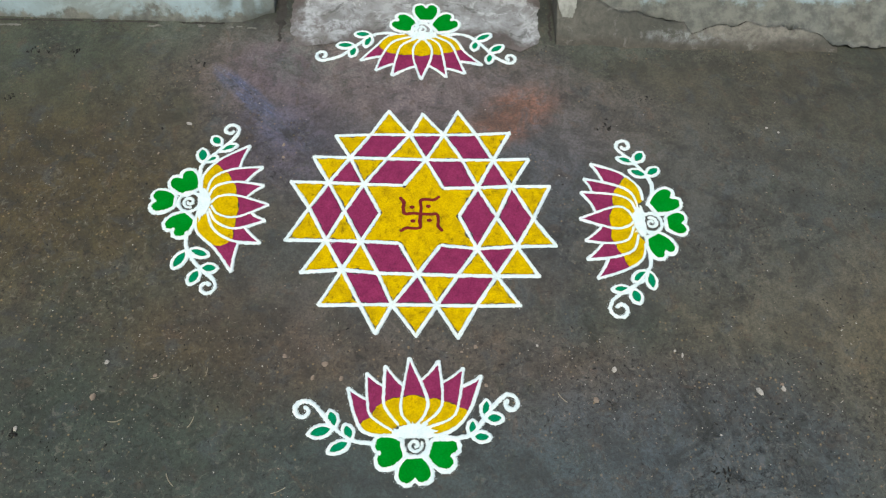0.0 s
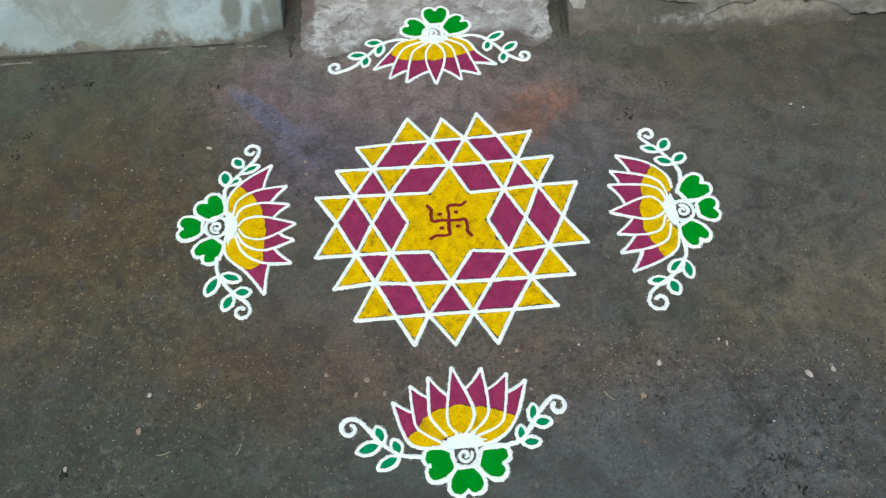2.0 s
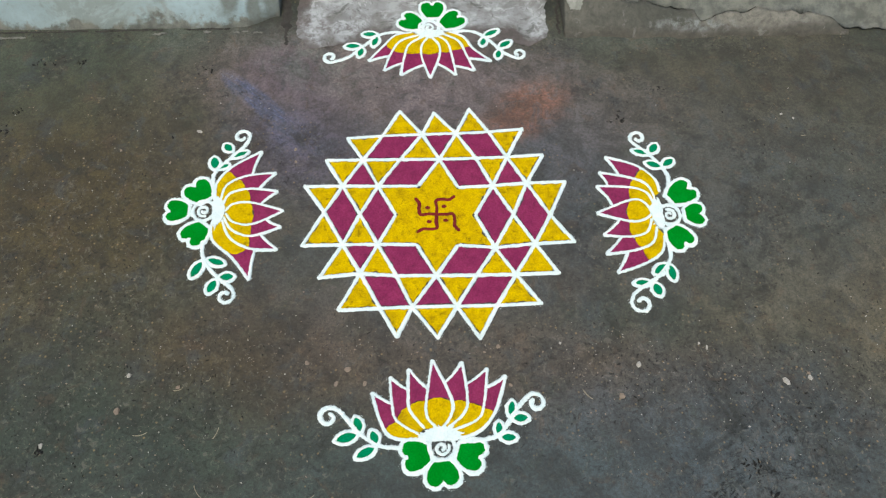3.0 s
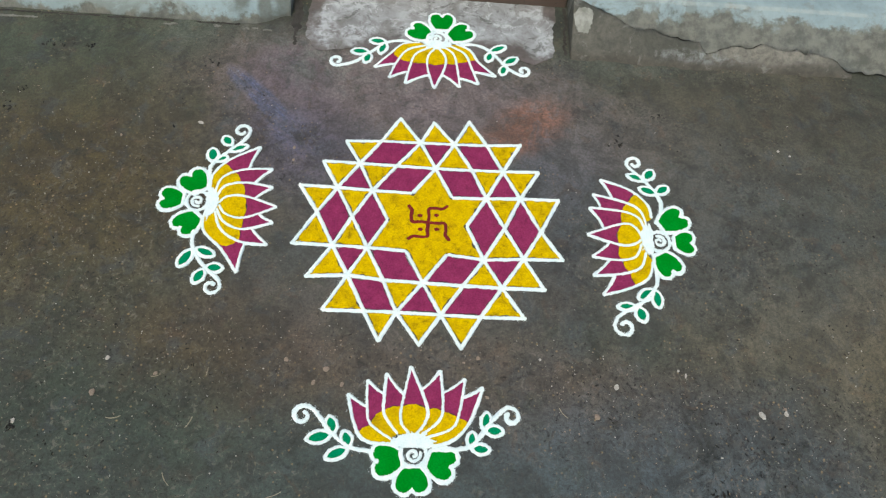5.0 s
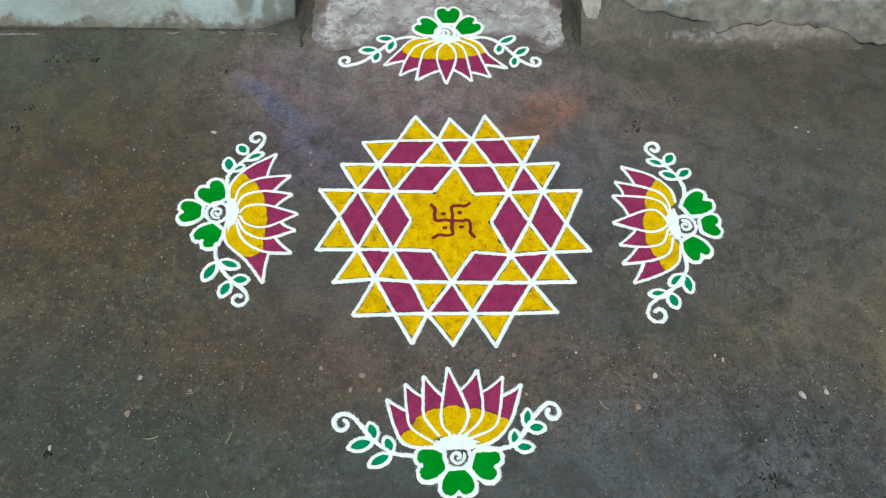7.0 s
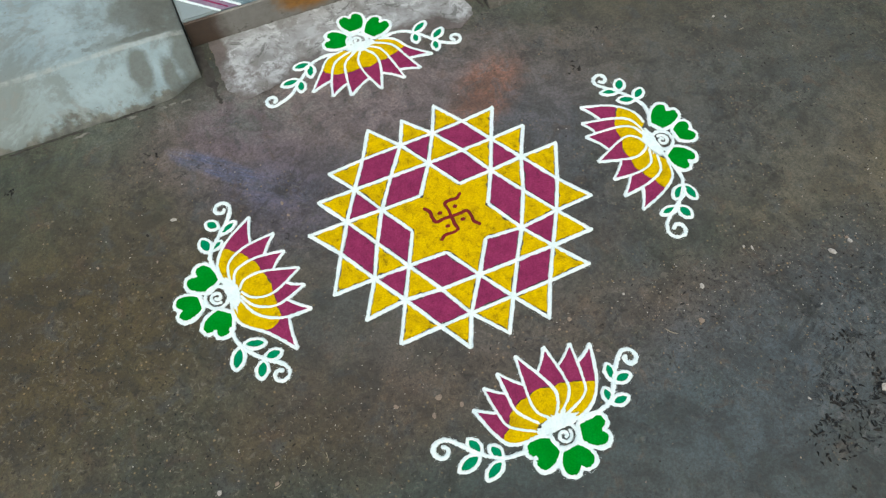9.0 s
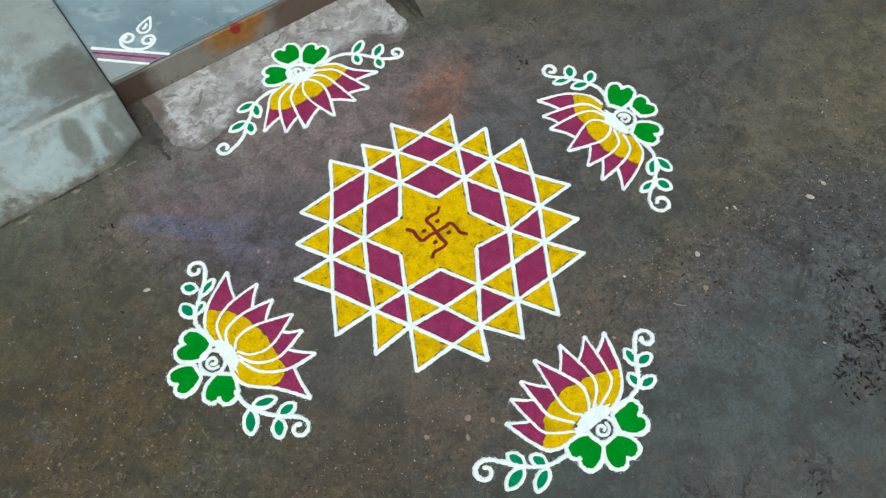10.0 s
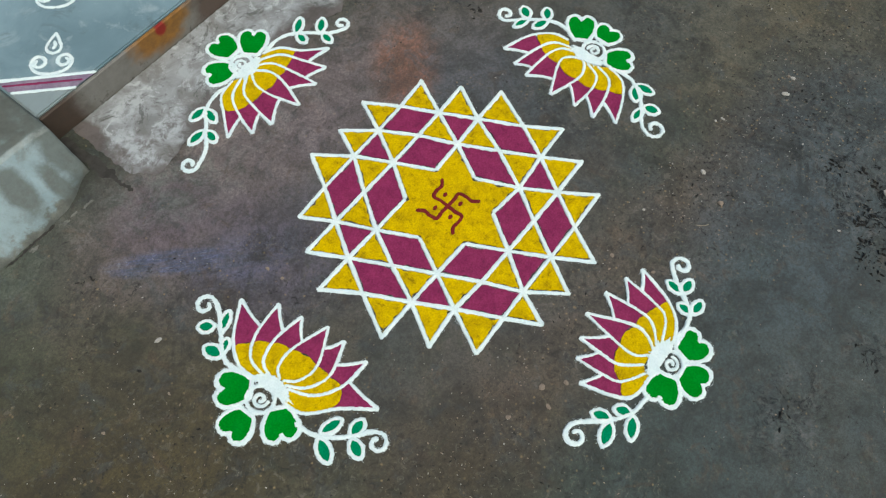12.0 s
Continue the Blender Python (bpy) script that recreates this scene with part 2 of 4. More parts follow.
    zone = m.math("MAXIMUM", worn, m.math("MULTIPLY", m.spot(-0.75, -0.55, 0.60, 0.32, 0, 0.7, 6, 1.2), 0.9))
    c = m.mix(m.math("MULTIPLY", m.math("MULTIPLY", m.ramp(torn, 0.54, 0.62), zone), 0.58), c, (0.022, 0.022, 0.020))
    c = m.mix(m.math("MULTIPLY", m.math("MULTIPLY", m.ramp(torn, 0.43, 0.36), zone), 0.45), c, (0.165, 0.150, 0.122))
    chips = m.math("MAXIMUM", m.spot(0.67, -0.83, 0.14, 0.12, -25, 0.7, 9, 0.8), m.math("MULTIPLY", m.spot(0.74, -0.66, 0.18, 0.12, 20, 0.8, 9, 1.2), 0.55))
    chips = m.math("MAXIMUM", chips, m.math("MULTIPLY", m.math("MAXIMUM", m.spot(0.29, -0.94, 0.05, 0.05, 0, 0.6, 14, 1.0), m.spot(0.06, -0.865, 0.12, 0.07, 0, 0.8, 12, 1.2)), 0.7))
    rim = m.ramp(m.math("ABSOLUTE", m.math("SUBTRACT", m.noise(26, 6, 0.66, 1.0), 0.5)), 0.010, 0.034, 1.0, 0.0)
    chip = m.math("MULTIPLY", chips, m.math("MULTIPLY", rim, m.ramp(m.noise(17, 4, 0.6, 0.6), 0.46, 0.56)))
    # lit flakes painted pale, the shade along their broken rims painted dark
    c = m.mix(m.math("MULTIPLY", m.math("MULTIPLY", chips, m.ramp(m.noise(32, 7, 0.7, 0.9), 0.50, 0.64)), 0.55), c, (0.150, 0.148, 0.140))
    c = m.mix(m.math("MULTIPLY", chip, 0.92), c, (0.012, 0.012, 0.013))
    m.color(c)
    m.rough(m.ramp(mid, 0.2, 0.8, 0.55, 0.85))
    h = m.math("ADD", m.math("MULTIPLY", fine, 0.5), m.math("MULTIPLY", m.noise(220, 4, 0.7), 0.35))
    h = m.math("ADD", h, m.math("MULTIPLY", m.noise(30, 5, 0.6), 0.5))
    h = m.math("SUBTRACT", h, m.math("MULTIPLY", m.math("ADD", m.math("ADD", pits, mark), m.math("MULTIPLY", chip, 2.2)), 0.6))
    m.bump(h, 0.55, 0.004)
    return m.m


def limewash_material(name, earth, arris_y, tone=1.0):
    """Pale blue-grey limewash over plaster, stained brown and rubbed off along the foot."""
    m = Mat(name, 0.85, 0.25)
    mid = m.noise(6, 6, 0.6, 0.4)
    fine = m.noise(60, 6, 0.7)
    c = m.mix(m.ramp(mid, 0.3, 0.7), (0.205, 0.272, 0.290), (0.288, 0.366, 0.388))
    c = m.mix(m.math("MULTIPLY", m.ramp(m.noise(2.3, 4, 0.6), 0.45, 0.7), 0.55), c, (0.20, 0.225, 0.20))
    c = m.mix(m.ramp(fine, 0.25, 0.6, 0.30, 0.0), c, (0.15, 0.155, 0.145))
    c = m.mix(m.math("MULTIPLY", m.ramp(m.noise(4.5, 8, 0.74, 0.4), 0.50, 0.60), 0.62), c, (0.150, 0.170, 0.158))
    c = m.mix(m.math("MULTIPLY", m.ramp(m.noise(34, 6, 0.7, 0.5), 0.62, 0.70), 0.55), c, (0.115, 0.117, 0.10))
    flake = m.ramp(m.noise(11, 7, 0.7, 0.6), 0.57, 0.62)
    c = m.mix(m.math("MULTIPLY", flake, 0.4), c, (0.19, 0.195, 0.175))
    pos = m.t.nodes.new("ShaderNodeSeparateXYZ")
    m.link(m.co, pos.inputs[0])
    splash = m.math("SUBTRACT", pos.outputs[2], m.math("MULTIPLY", m.math("SUBTRACT", m.noise(11, 8, 0.66, 0.15), 0.45), 0.13))
    c = m.mix(m.ramp(splash, earth - 0.009, earth + 0.009, 0.90, 0.0), c, m.mix(m.ramp(m.noise(24, 6, 0.7), 0.35, 0.65), (0.080, 0.080, 0.066), (0.165, 0.160, 0.135)))
    for x, y, rx, ry in ((-0.600, 0.745, 0.030, 0.052), (-0.458, 0.76, 0.050, 0.14), (-0.50, 0.93, 0.055, 0.10), (-0.56, 0.83, 0.09, 0.012), (-0.545, 0.93, 0.08, 0.10), (-0.53, 0.72, 0.022, 0.05)):
        c = m.mix(m.math("MULTIPLY", m.spot(x, y, rx, ry, 0, 0.7, 18, 0.7), 0.80), c, m.mix(fine, (0.060, 0.064, 0.054), (0.135, 0.142, 0.125)))
    # highlight on the rounded arris, painted as a broken pale band
    arris = m.math("MULTIPLY", m.ramp(m.math("ABSOLUTE", m.math("SUBTRACT", pos.outputs[1], arris_y)), 0.004, 0.009, 1.0, 0.0), m.ramp(m.noise(21, 6, 0.7), 0.35, 0.6))
    c = m.mix(m.math("MULTIPLY", arris, 0.42), c, (0.40, 0.42, 0.39))
    c = m.mix(1.0, c, (tone, tone * 0.985, tone * 0.965), "MULTIPLY")
    m.color(c)
    m.bump(m.math("ADD", fine, m.math("MULTIPLY", m.noise(14, 5, 0.6), 1.2)), 0.5, 0.004)
    return m.m


def patch_material():
    """Grey cement skin, scuffed and blotched, wearing away into the brown ground at its rim."""
    m = Mat("worn_grey_cement", 0.8, 0.3)
    mid = m.noise(13, 7, 0.68, 0.7)
    c = m.mix(m.ramp(mid, 0.34, 0.66), (0.200, 0.200, 0.194), (0.350, 0.358, 0.360))
    c = m.mix(m.math("MULTIPLY", m.ramp(m.noise(17, 8, 0.75, 1.4), 0.54, 0.61), 0.75), c, (0.47, 0.48, 0.48))
    c = m.mix(m.math("MULTIPLY", m.ramp(m.noise(6, 7, 0.7, 1.3), 0.50, 0.60), 0.65), c, (0.160, 0.150, 0.138))
    c = m.mix(m.math("MULTIPLY", m.ramp(m.noise(34, 6, 0.7, 0.6), 0.56, 0.66), 0.6), c, (0.085, 0.080, 0.077))
    for x, y, rx, ry in ((0.325, 0.66, 0.022, 0.07), (-0.34, 0.69, 0.03, 0.07), (0.30, 0.80, 0.07, 0.025), (-0.27, 0.79, 0.06, 0.03), (-0.24, 0.67, 0.05, 0.03)):
        c = m.mix(m.math("MULTIPLY", m.math("MULTIPLY", m.spot(x, y, rx, ry, 0, 0.8, 26, 0.7), m.ramp(m.noise(40, 7, 0.7, 0.8), 0.40, 0.56)), 0.8), c, (0.42, 0.43, 0.435))
    c = m.mix(m.math("MULTIPLY", m.ramp(m.noise(9, 8, 0.75, 1.6), 0.56, 0.61), 0.75), c, (0.085, 0.083, 0.076))
    earth = m.mix(m.ramp(m.noise(18, 6, 0.7), 0.35, 0.65), (0.082, 0.071, 0.064), (0.132, 0.111, 0.103))
    box_y = m.spot(-0.02, 0.90, 0.60, 0.245, 0, 0.22, 13, 0.16)
    box_x = m.spot(-0.018, 0.75, 0.346, 3.0, 0, 0.07, 18, 0.05)
    kept = m.math("MULTIPLY", box_x, m.math("MULTIPLY", box_y, m.ramp(m.noise(22, 8, 0.72, 0.5), 0.30, 0.44, 0.55, 1.0)))
    kept = m.math("MAXIMUM", kept, m.math("MULTIPLY", m.spot(0.32, 0.70, 0.06, 0.09, 0, 0.5, 20, 0.4), 0.95))
    kept = m.math("MAXIMUM", kept, m.math("MULTIPLY", m.spot(-0.30, 0.68, 0.10, 0.085, 20, 0.7, 18, 0.6), m.ramp(m.noise(30, 7, 0.72, 1.0), 0.38, 0.52, 0.25, 1.0)))
    c = m.mix(kept, earth, c)
    m.color(c)
    m.bump(m.math("ADD", m.noise(60, 6, 0.7), mid), 0.6, 0.004)
    return m.m


def landing_material():
    m = Mat("blue_grey_cement", 0.6, 0.4)
    mid = m.noise(5, 6, 0.6, 0.4)
    c = m.mix(m.ramp(mid, 0.3, 0.7), (0.130, 0.195, 0.220), (0.205, 0.290, 0.320))
    c = m.mix(m.math("MULTIPLY", m.ramp(m.noise(11, 8, 0.72, 0.8), 0.52, 0.66), 0.65), c, (0.31, 0.37, 0.385))
    c = m.mix(m.math("MULTIPLY", m.ramp(m.noise(8, 7, 0.7, 1.0), 0.54, 0.66), 0.5), c, (0.095, 0.125, 0.130))
    c = m.mix(m.math("MULTIPLY", m.spot(-0.42, 0.87, 0.11, 0.07, -40, 0.3, 14, 0.5), 0.55), c, (0.27, 0.285, 0.265))
    m.color(c)
    m.bump(m.noise(70, 5, 0.7), 0.3, 0.002)
    return m.m


def riser_material():
    m = Mat("brown_painted_riser", 0.65, 0.35)
    c = m.mix(m.ramp(m.noise(9, 6, 0.65), 0.3, 0.7), (0.145, 0.134, 0.116), (0.225, 0.214, 0.192))
    c = m.mix(m.spot(-0.445, 0.0, 0.105, 0.16, 0, 0.45, 14, 0.6, z=0.03), c, m.mix(m.noise(30, 6, 0.7), (0.040, 0.028, 0.021), (0.085, 0.058, 0.040)))
    c = m.mix(m.spot(0.24, 0.0, 0.22, 0.2, 0, 0.35, 14, 0.4, z=0.03), c, (0.10, 0.070, 0.055))
    c = m.mix(m.math("MULTIPLY", m.ramp(m.noise(38, 7, 0.7, 0.5), 0.56, 0.66), 0.6), c, (0.055, 0.045, 0.038))
    c = m.mix(m.math("MULTIPLY", m.spot(-0.085, 0.0, 0.090, 0.060, 0, 0.5, 20, 0.7, z=0.072), 0.9), c, m.mix(m.ramp(m.noise(45, 6, 0.7), 0.35, 0.65), (0.19, 0.082, 0.010), (0.28, 0.118, 0.010)))
    c = m.mix(m.spot(-0.082, 0.0, 0.016, 0.020, 0, 0.4, 40, 0.6, z=0.074), c, (0.22, 0.014, 0.009))
    m.color(c)
    m.bump(m.noise(50, 5, 0.7), 0.4, 0.003)
    return m.m


GROUND = ground_material()
LIME_W = limewash_material("limewashed_plaster", 0.006, 0.812)
LIME_E = limewash_material("limewashed_plaster_stained", 0.079, 0.792, 0.97)
CEMENT = patch_material()
LANDING = landing_material()
RISER = riser_material()


def plain_material(name, a, b, scale, rough=0.85):
    m = Mat(name, rough, 0.25)
    n = m.noise(scale, 6, 0.65, 0.3)
    m.color(m.mix(m.ramp(n, 0.3, 0.7), a, b))
    m.bump(n, 0.5, 0.004)
    return m.m



def fillet_material():
    m = Mat("grey_brown_cement", 0.85, 0.25)
    n = m.noise(7, 8, 0.7, 0.6)
    c = m.mix(m.ramp(n, 0.36, 0.64), (0.066, 0.066, 0.054), (0.118, 0.112, 0.092))
    c = m.mix(m.math("MULTIPLY", m.math("MULTIPLY", m.spot(1.03, 0.675, 0.20, 0.034, 0, 0.7, 12, 0.9), m.ramp(m.noise(19, 7, 0.7, 0.5), 0.34, 0.58, 0.25, 1.0)), 0.8), c, (0.225, 0.208, 0.176))
    c = m.mix(m.math("MULTIPLY", m.math("MULTIPLY", m.spot(0.80, 0.645, 0.12, 0.018, 0, 0.8, 16, 1.0), m.ramp(m.noise(30, 7, 0.7, 0.5), 0.40, 0.60)), 0.8), c, (0.250, 0.262, 0.255))
    pos = m.t.nodes.new("ShaderNodeSeparateXYZ")
    m.link(m.co, pos.inputs[0])
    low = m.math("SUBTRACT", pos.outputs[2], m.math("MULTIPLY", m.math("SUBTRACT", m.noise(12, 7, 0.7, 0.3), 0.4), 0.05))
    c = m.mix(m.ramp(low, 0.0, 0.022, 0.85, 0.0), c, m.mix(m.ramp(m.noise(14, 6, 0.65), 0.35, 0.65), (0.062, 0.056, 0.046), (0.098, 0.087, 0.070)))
    c = m.mix(m.math("MULTIPLY", m.ramp(m.noise(26, 8, 0.75, 0.5), 0.56, 0.66), 0.5), c, (0.21, 0.205, 0.18))
    c = m.mix(m.ramp(m.noise(70, 5, 0.7), 0.3, 0.6, 0.4, 0.0), c, (0.04, 0.039, 0.033))
    m.color(c)
    m.bump(m.math("ADD", n, m.noise(60, 6, 0.7)), 0.6, 0.005)
    return m.m


FILLET = fillet_material()
LIME_CRUMB = plain_material("dusty_lime_flakes", (0.105, 0.100, 0.086), (0.19, 0.185, 0.16), 40)
FILLET_PALE = plain_material("pale_cement_daub", (0.17, 0.17, 0.145), (0.31, 0.31, 0.275), 30)
CREVICE = plain_material("joint_dirt_and_crack_shade", (0.03, 0.027, 0.023), (0.055, 0.05, 0.043), 30)
STONE = plain_material("pale_pebble", (0.27, 0.25, 0.215), (0.45, 0.43, 0.39), 160)
STONE_TAN = plain_material("tan_pebble", (0.19, 0.145, 0.11), (0.27, 0.215, 0.165), 160)
CRUMB = plain_material("dark_soil_crumb", (0.016, 0.015, 0.014), (0.03, 0.028, 0.025), 160)
STRAW = plain_material("dry_straw", (0.20, 0.17, 0.12), (0.30, 0.27, 0.20), 120)

# ---- mesh helpers ----


def solid(name, bm, material, parent=None):
    me = bpy.data.meshes.new(name)
    bm.normal_update()
    bm.to_mesh(me)
    bm.free()
    me.materials.append(material)
    ob = new(name, me)
    if parent:
        ob.parent = parent
    return ob


def part(name, bm, material, parent, label=""):
    ob = solid(name, bm, material, parent)
    return tagged(ob, label) if label else ob


def thing(name, label, category, group="", m=None, kind=""):
    ob = new(name)
    ob.empty_display_size = 0.05
    if m:
        ob.matrix_world = m
    return tagged(ob, label, category, group, kind)


V2 = lambda x, y: Vector((x, y))


def resample(pts, step):
    out, left = [pts[0].copy()], step
    for a, b in zip(pts, pts[1:]):
        seg = (b - a).length
        while left <= seg:
            out.append(a + (b - a) * (left / seg))
            left += step
        left -= seg
    if (out[-1] - pts[-1]).length > step * 0.3:
        out.append(pts[-1].copy())
    return out


def bezier(a, b, c, d, n=16):
    return [a * (1 - t) ** 3 + b * 3 * t * (1 - t) ** 2 + c * 3 * t * t * (1 - t) + d * t ** 3 for t in (i / n for i in range(n + 1))]


def smooth(pts, closed=False, n=8):
    """A Catmull-Rom curve through the points."""
    out, k = [], len(pts)
    for i in range(k if closed else k - 1):
        p = [pts[(i + j) % k] if closed else pts[min(max(i + j, 0), k - 1)] for j in (-1, 0, 1, 2)]
        for s in range(n):
            t = s / n
            out.append(0.5 * (2 * p[1] + (p[2] - p[0]) * t + (2 * p[0] - 5 * p[1] + 4 * p[2] - p[3]) * t * t + (3 * p[1] - p[0] - 3 * p[2] + p[3]) * t ** 3))
    if not closed:
        out.append(pts[-1])
    return out


def trail(bm, pts, half, high=0.0042, ragged=0.0009, step=0.003, ends=1.0, stray=0.9):
    """A hand-laid line of powder: a low bank with ragged edges along pts."""
    pts = resample(pts, step)
    if len(pts) < 3:
        return
    rows, k = [], len(pts)
    seed = random.uniform(0, 90)
    for i, p in enumerate(pts):
        d = (pts[min(i + 1, k - 1)] - pts[max(i - 1, 0)]).normalized()
        n = V2(-d.y, d.x)
        w = half * (1 + 0.26 * noise.noise((i * step * 28, seed, 0.0)))
        e = min(i, k - 1 - i) * step
        if e < half:
            w *= max(0.25, math.sqrt(max(0.0, 1 - (1 - e / half) ** 2))) * ends + (1 - ends)
        l, r = w + random.uniform(-ragged, ragged), w + random.uniform(-ragged, ragged)
        z = high * (1 + 0.12 * random.uniform(-1, 1))
        prof = ((n * l, 0.0008), (n * l * 0.72, z * 0.8), (V2(0, 0), z), (-n * r * 0.72, z * 0.8), (-n * r, 0.0008))
        rows.append([bm.verts.new((p.x + o.x, p.y + o.y, h)) for o, h in prof])
    for a, b in zip(rows, rows[1:]):
        for j in range(4):
            bm.faces.new((a[j + 1], a[j], b[j], b[j + 1]))
    for row in (rows[0], rows[-1]):
        bm.faces.new(row if row is rows[-1] else row[::-1])
    if stray:
        for i in [i for i in range(1, k - 1) for _ in range(int(stray + random.random()))]:
            d = (pts[i + 1] - pts[i - 1]).normalized()
            o = V2(-d.y, d.x) * random.choice((-1, 1)) * (half + abs(random.gauss(0.0, 0.0018)))
            r, a = random.uniform(0.0005, 0.0013), random.uniform(0, 6)
            p = pts[i] + o
            bm.faces.new([bm.verts.new((p.x + r * math.cos(a + q), p.y + r * math.sin(a + q), 0.0012)) for q in (0, 2.1, 4.2)])


def bed(bm, pts, high=0.0026, ragged=0.0006, step=0.004, gap=0.0):
    """A filled bed of powder with a ragged rim; pts run anticlockwise round it."""
    pts = resample(list(pts) + [pts[0]], step)[:-1]
    high += random.uniform(-0.0003, 0.0003)
    area = sum(a.x * b.y - b.x * a.y for a, b in zip(pts, pts[1:] + pts[:1]))
    if area < 0:
        pts.reverse()
    top, low = [], []
    for i, p in enumerate(pts):
        d = (pts[(i + 1) % len(pts)] - pts[i - 1]).normalized()
        back = gap * max(0.0, noise.noise((p.x * 60, p.y * 60, 3.0)) + 0.15)
        x, y = p.x - d.y * back + random.uniform(-ragged, ragged), p.y + d.x * back + random.uniform(-ragged, ragged)
        top.append(bm.verts.new((x, y, high)))
        low.append(bm.verts.new((x, y, 0.0)))
    k = len(pts)
    for tri in geometry.tessellate_polygon([[v.co for v in top]]):
        a, b, c = (top[q] for q in tri)
        if (b.co - a.co).cross(c.co - a.co).z < 0:
            b, c = c, b
        if not bm.faces.get((a, b, c)):
            bm.faces.new((a, b, c))
    for i in range(k):
        j = (i + 1) % k
        bm.faces.new((low[i], low[j], top[j], top[i]))


def inset(poly, d):
    """The polygon moved inwards by d; poly runs anticlockwise."""
    out, k = [], len(poly)
    for i in range(k):
        a, b, c = poly[i - 1], poly[i], poly[(i + 1) % k]
        u, v = (b - a).normalized(), (c - b).normalized()
        n1, n2 = V2(-u.y, u.x), V2(-v.y, v.x)
        out.append(b + (n1 + n2) * (d / (1 + n1.dot(n2))))
    return out


# ---- ground ----


def build_ground():
    def steps(lo, hi, fine, reach):
        core = [lo + i * fine for i in range(int(round((hi - lo) / fine)) + 1)]
        grow, s = [], fine
        while not grow or grow[-1] < reach:
            s *= 1.45
            grow.append((grow[-1] if grow else 0) + s)
        return [lo - g for g in reversed(grow)] + core + [hi + g for g in grow]

    xs, ys = steps(-1.7, 1.8, 0.025, 900), steps(-1.5, 0.9, 0.025, 900)
    bm = bmesh.new()
    grid = []
    for y in ys:
        row = []
        for x in xs:
            z = 0.0010 * noise.noise((x * 3, y * 3, 0.3))
            rough = math.exp(-(((x - 0.64) / 0.20) ** 2 + ((y + 0.80) / 0.16) ** 2))
            z += rough * 0.012 * (noise.noise((x * 22, y * 22, 4.0)) - 0.2) - 0.0012
            row.append(bm.verts.new((x, y, z)))
        grid.append(row)
    for a, b in zip(grid, grid[1:]):
        for i in range(len(xs) - 1):
            f = bm.faces.new((a[i], a[i + 1], b[i + 1], b[i]))
            f.smooth = True
    tagged(solid("ground", bm, GROUND), "worn dark brown-grey cement yard, gritty and stained", "ground", kind="structure")


build_ground()

# ---- entrance: landing, riser, plastered verandah edges, cement apron ----
FLOOR_Z, STEP_Y = 0.09, 0.845
JAMB_W, JAMB_E = -0.45, 0.405
BACK_Y = 3.2


def box(bm, lo, hi):
    vs = [bm.verts.new((x, y, z)) for x in (lo[0], hi[0]) for y in (lo[1], hi[1]) for z in (lo[2], hi[2])]
    for f in ((0, 1, 3, 2), (4, 6, 7, 5), (0, 4, 5, 1), (2, 3, 7, 6), (0, 2, 6, 4), (1, 5, 7, 3)):
        bm.faces.new([vs[i] for i in f])


bm = bmesh.new()
box(bm, (JAMB_W, STEP_Y + 0.012, -0.05), (JAMB_E, BACK_Y, FLOOR_Z))
bmesh.ops.bevel(bm, geom=bm.edges[:], offset=0.004, segments=2, affect="EDGES")
landing = tagged(solid("landing_floor", bm, LANDING), "blue-grey cement entrance floor with a worn edge", "floor", kind="structure")
bm = bmesh.new()
box(bm, (JAMB_W + 0.002, STEP_Y, -0.03), (JAMB_E - 0.002, STEP_Y + 0.010, FLOOR_Z - 0.004))
bmesh.ops.bevel(bm, geom=bm.edges[:], offset=0.002, segments=1, affect="EDGES")
tagged(solid("step_riser", bm, RISER), "brown painted step riser dabbed with turmeric and vermilion", "step", kind="structure")


def edge_profile(f, y0, y1, z1):
    """Height and depth at f along the verandah's edge: 0 at its foot, 1 at the arris, more on the top."""
    if f <= 1:
        return y0 + (y1 - y0) * f, z1 * (f ** 0.8)
    return y1 + (f - 1), z1 + 0.004 + 0.012 * min(1, (f - 1) * 2)


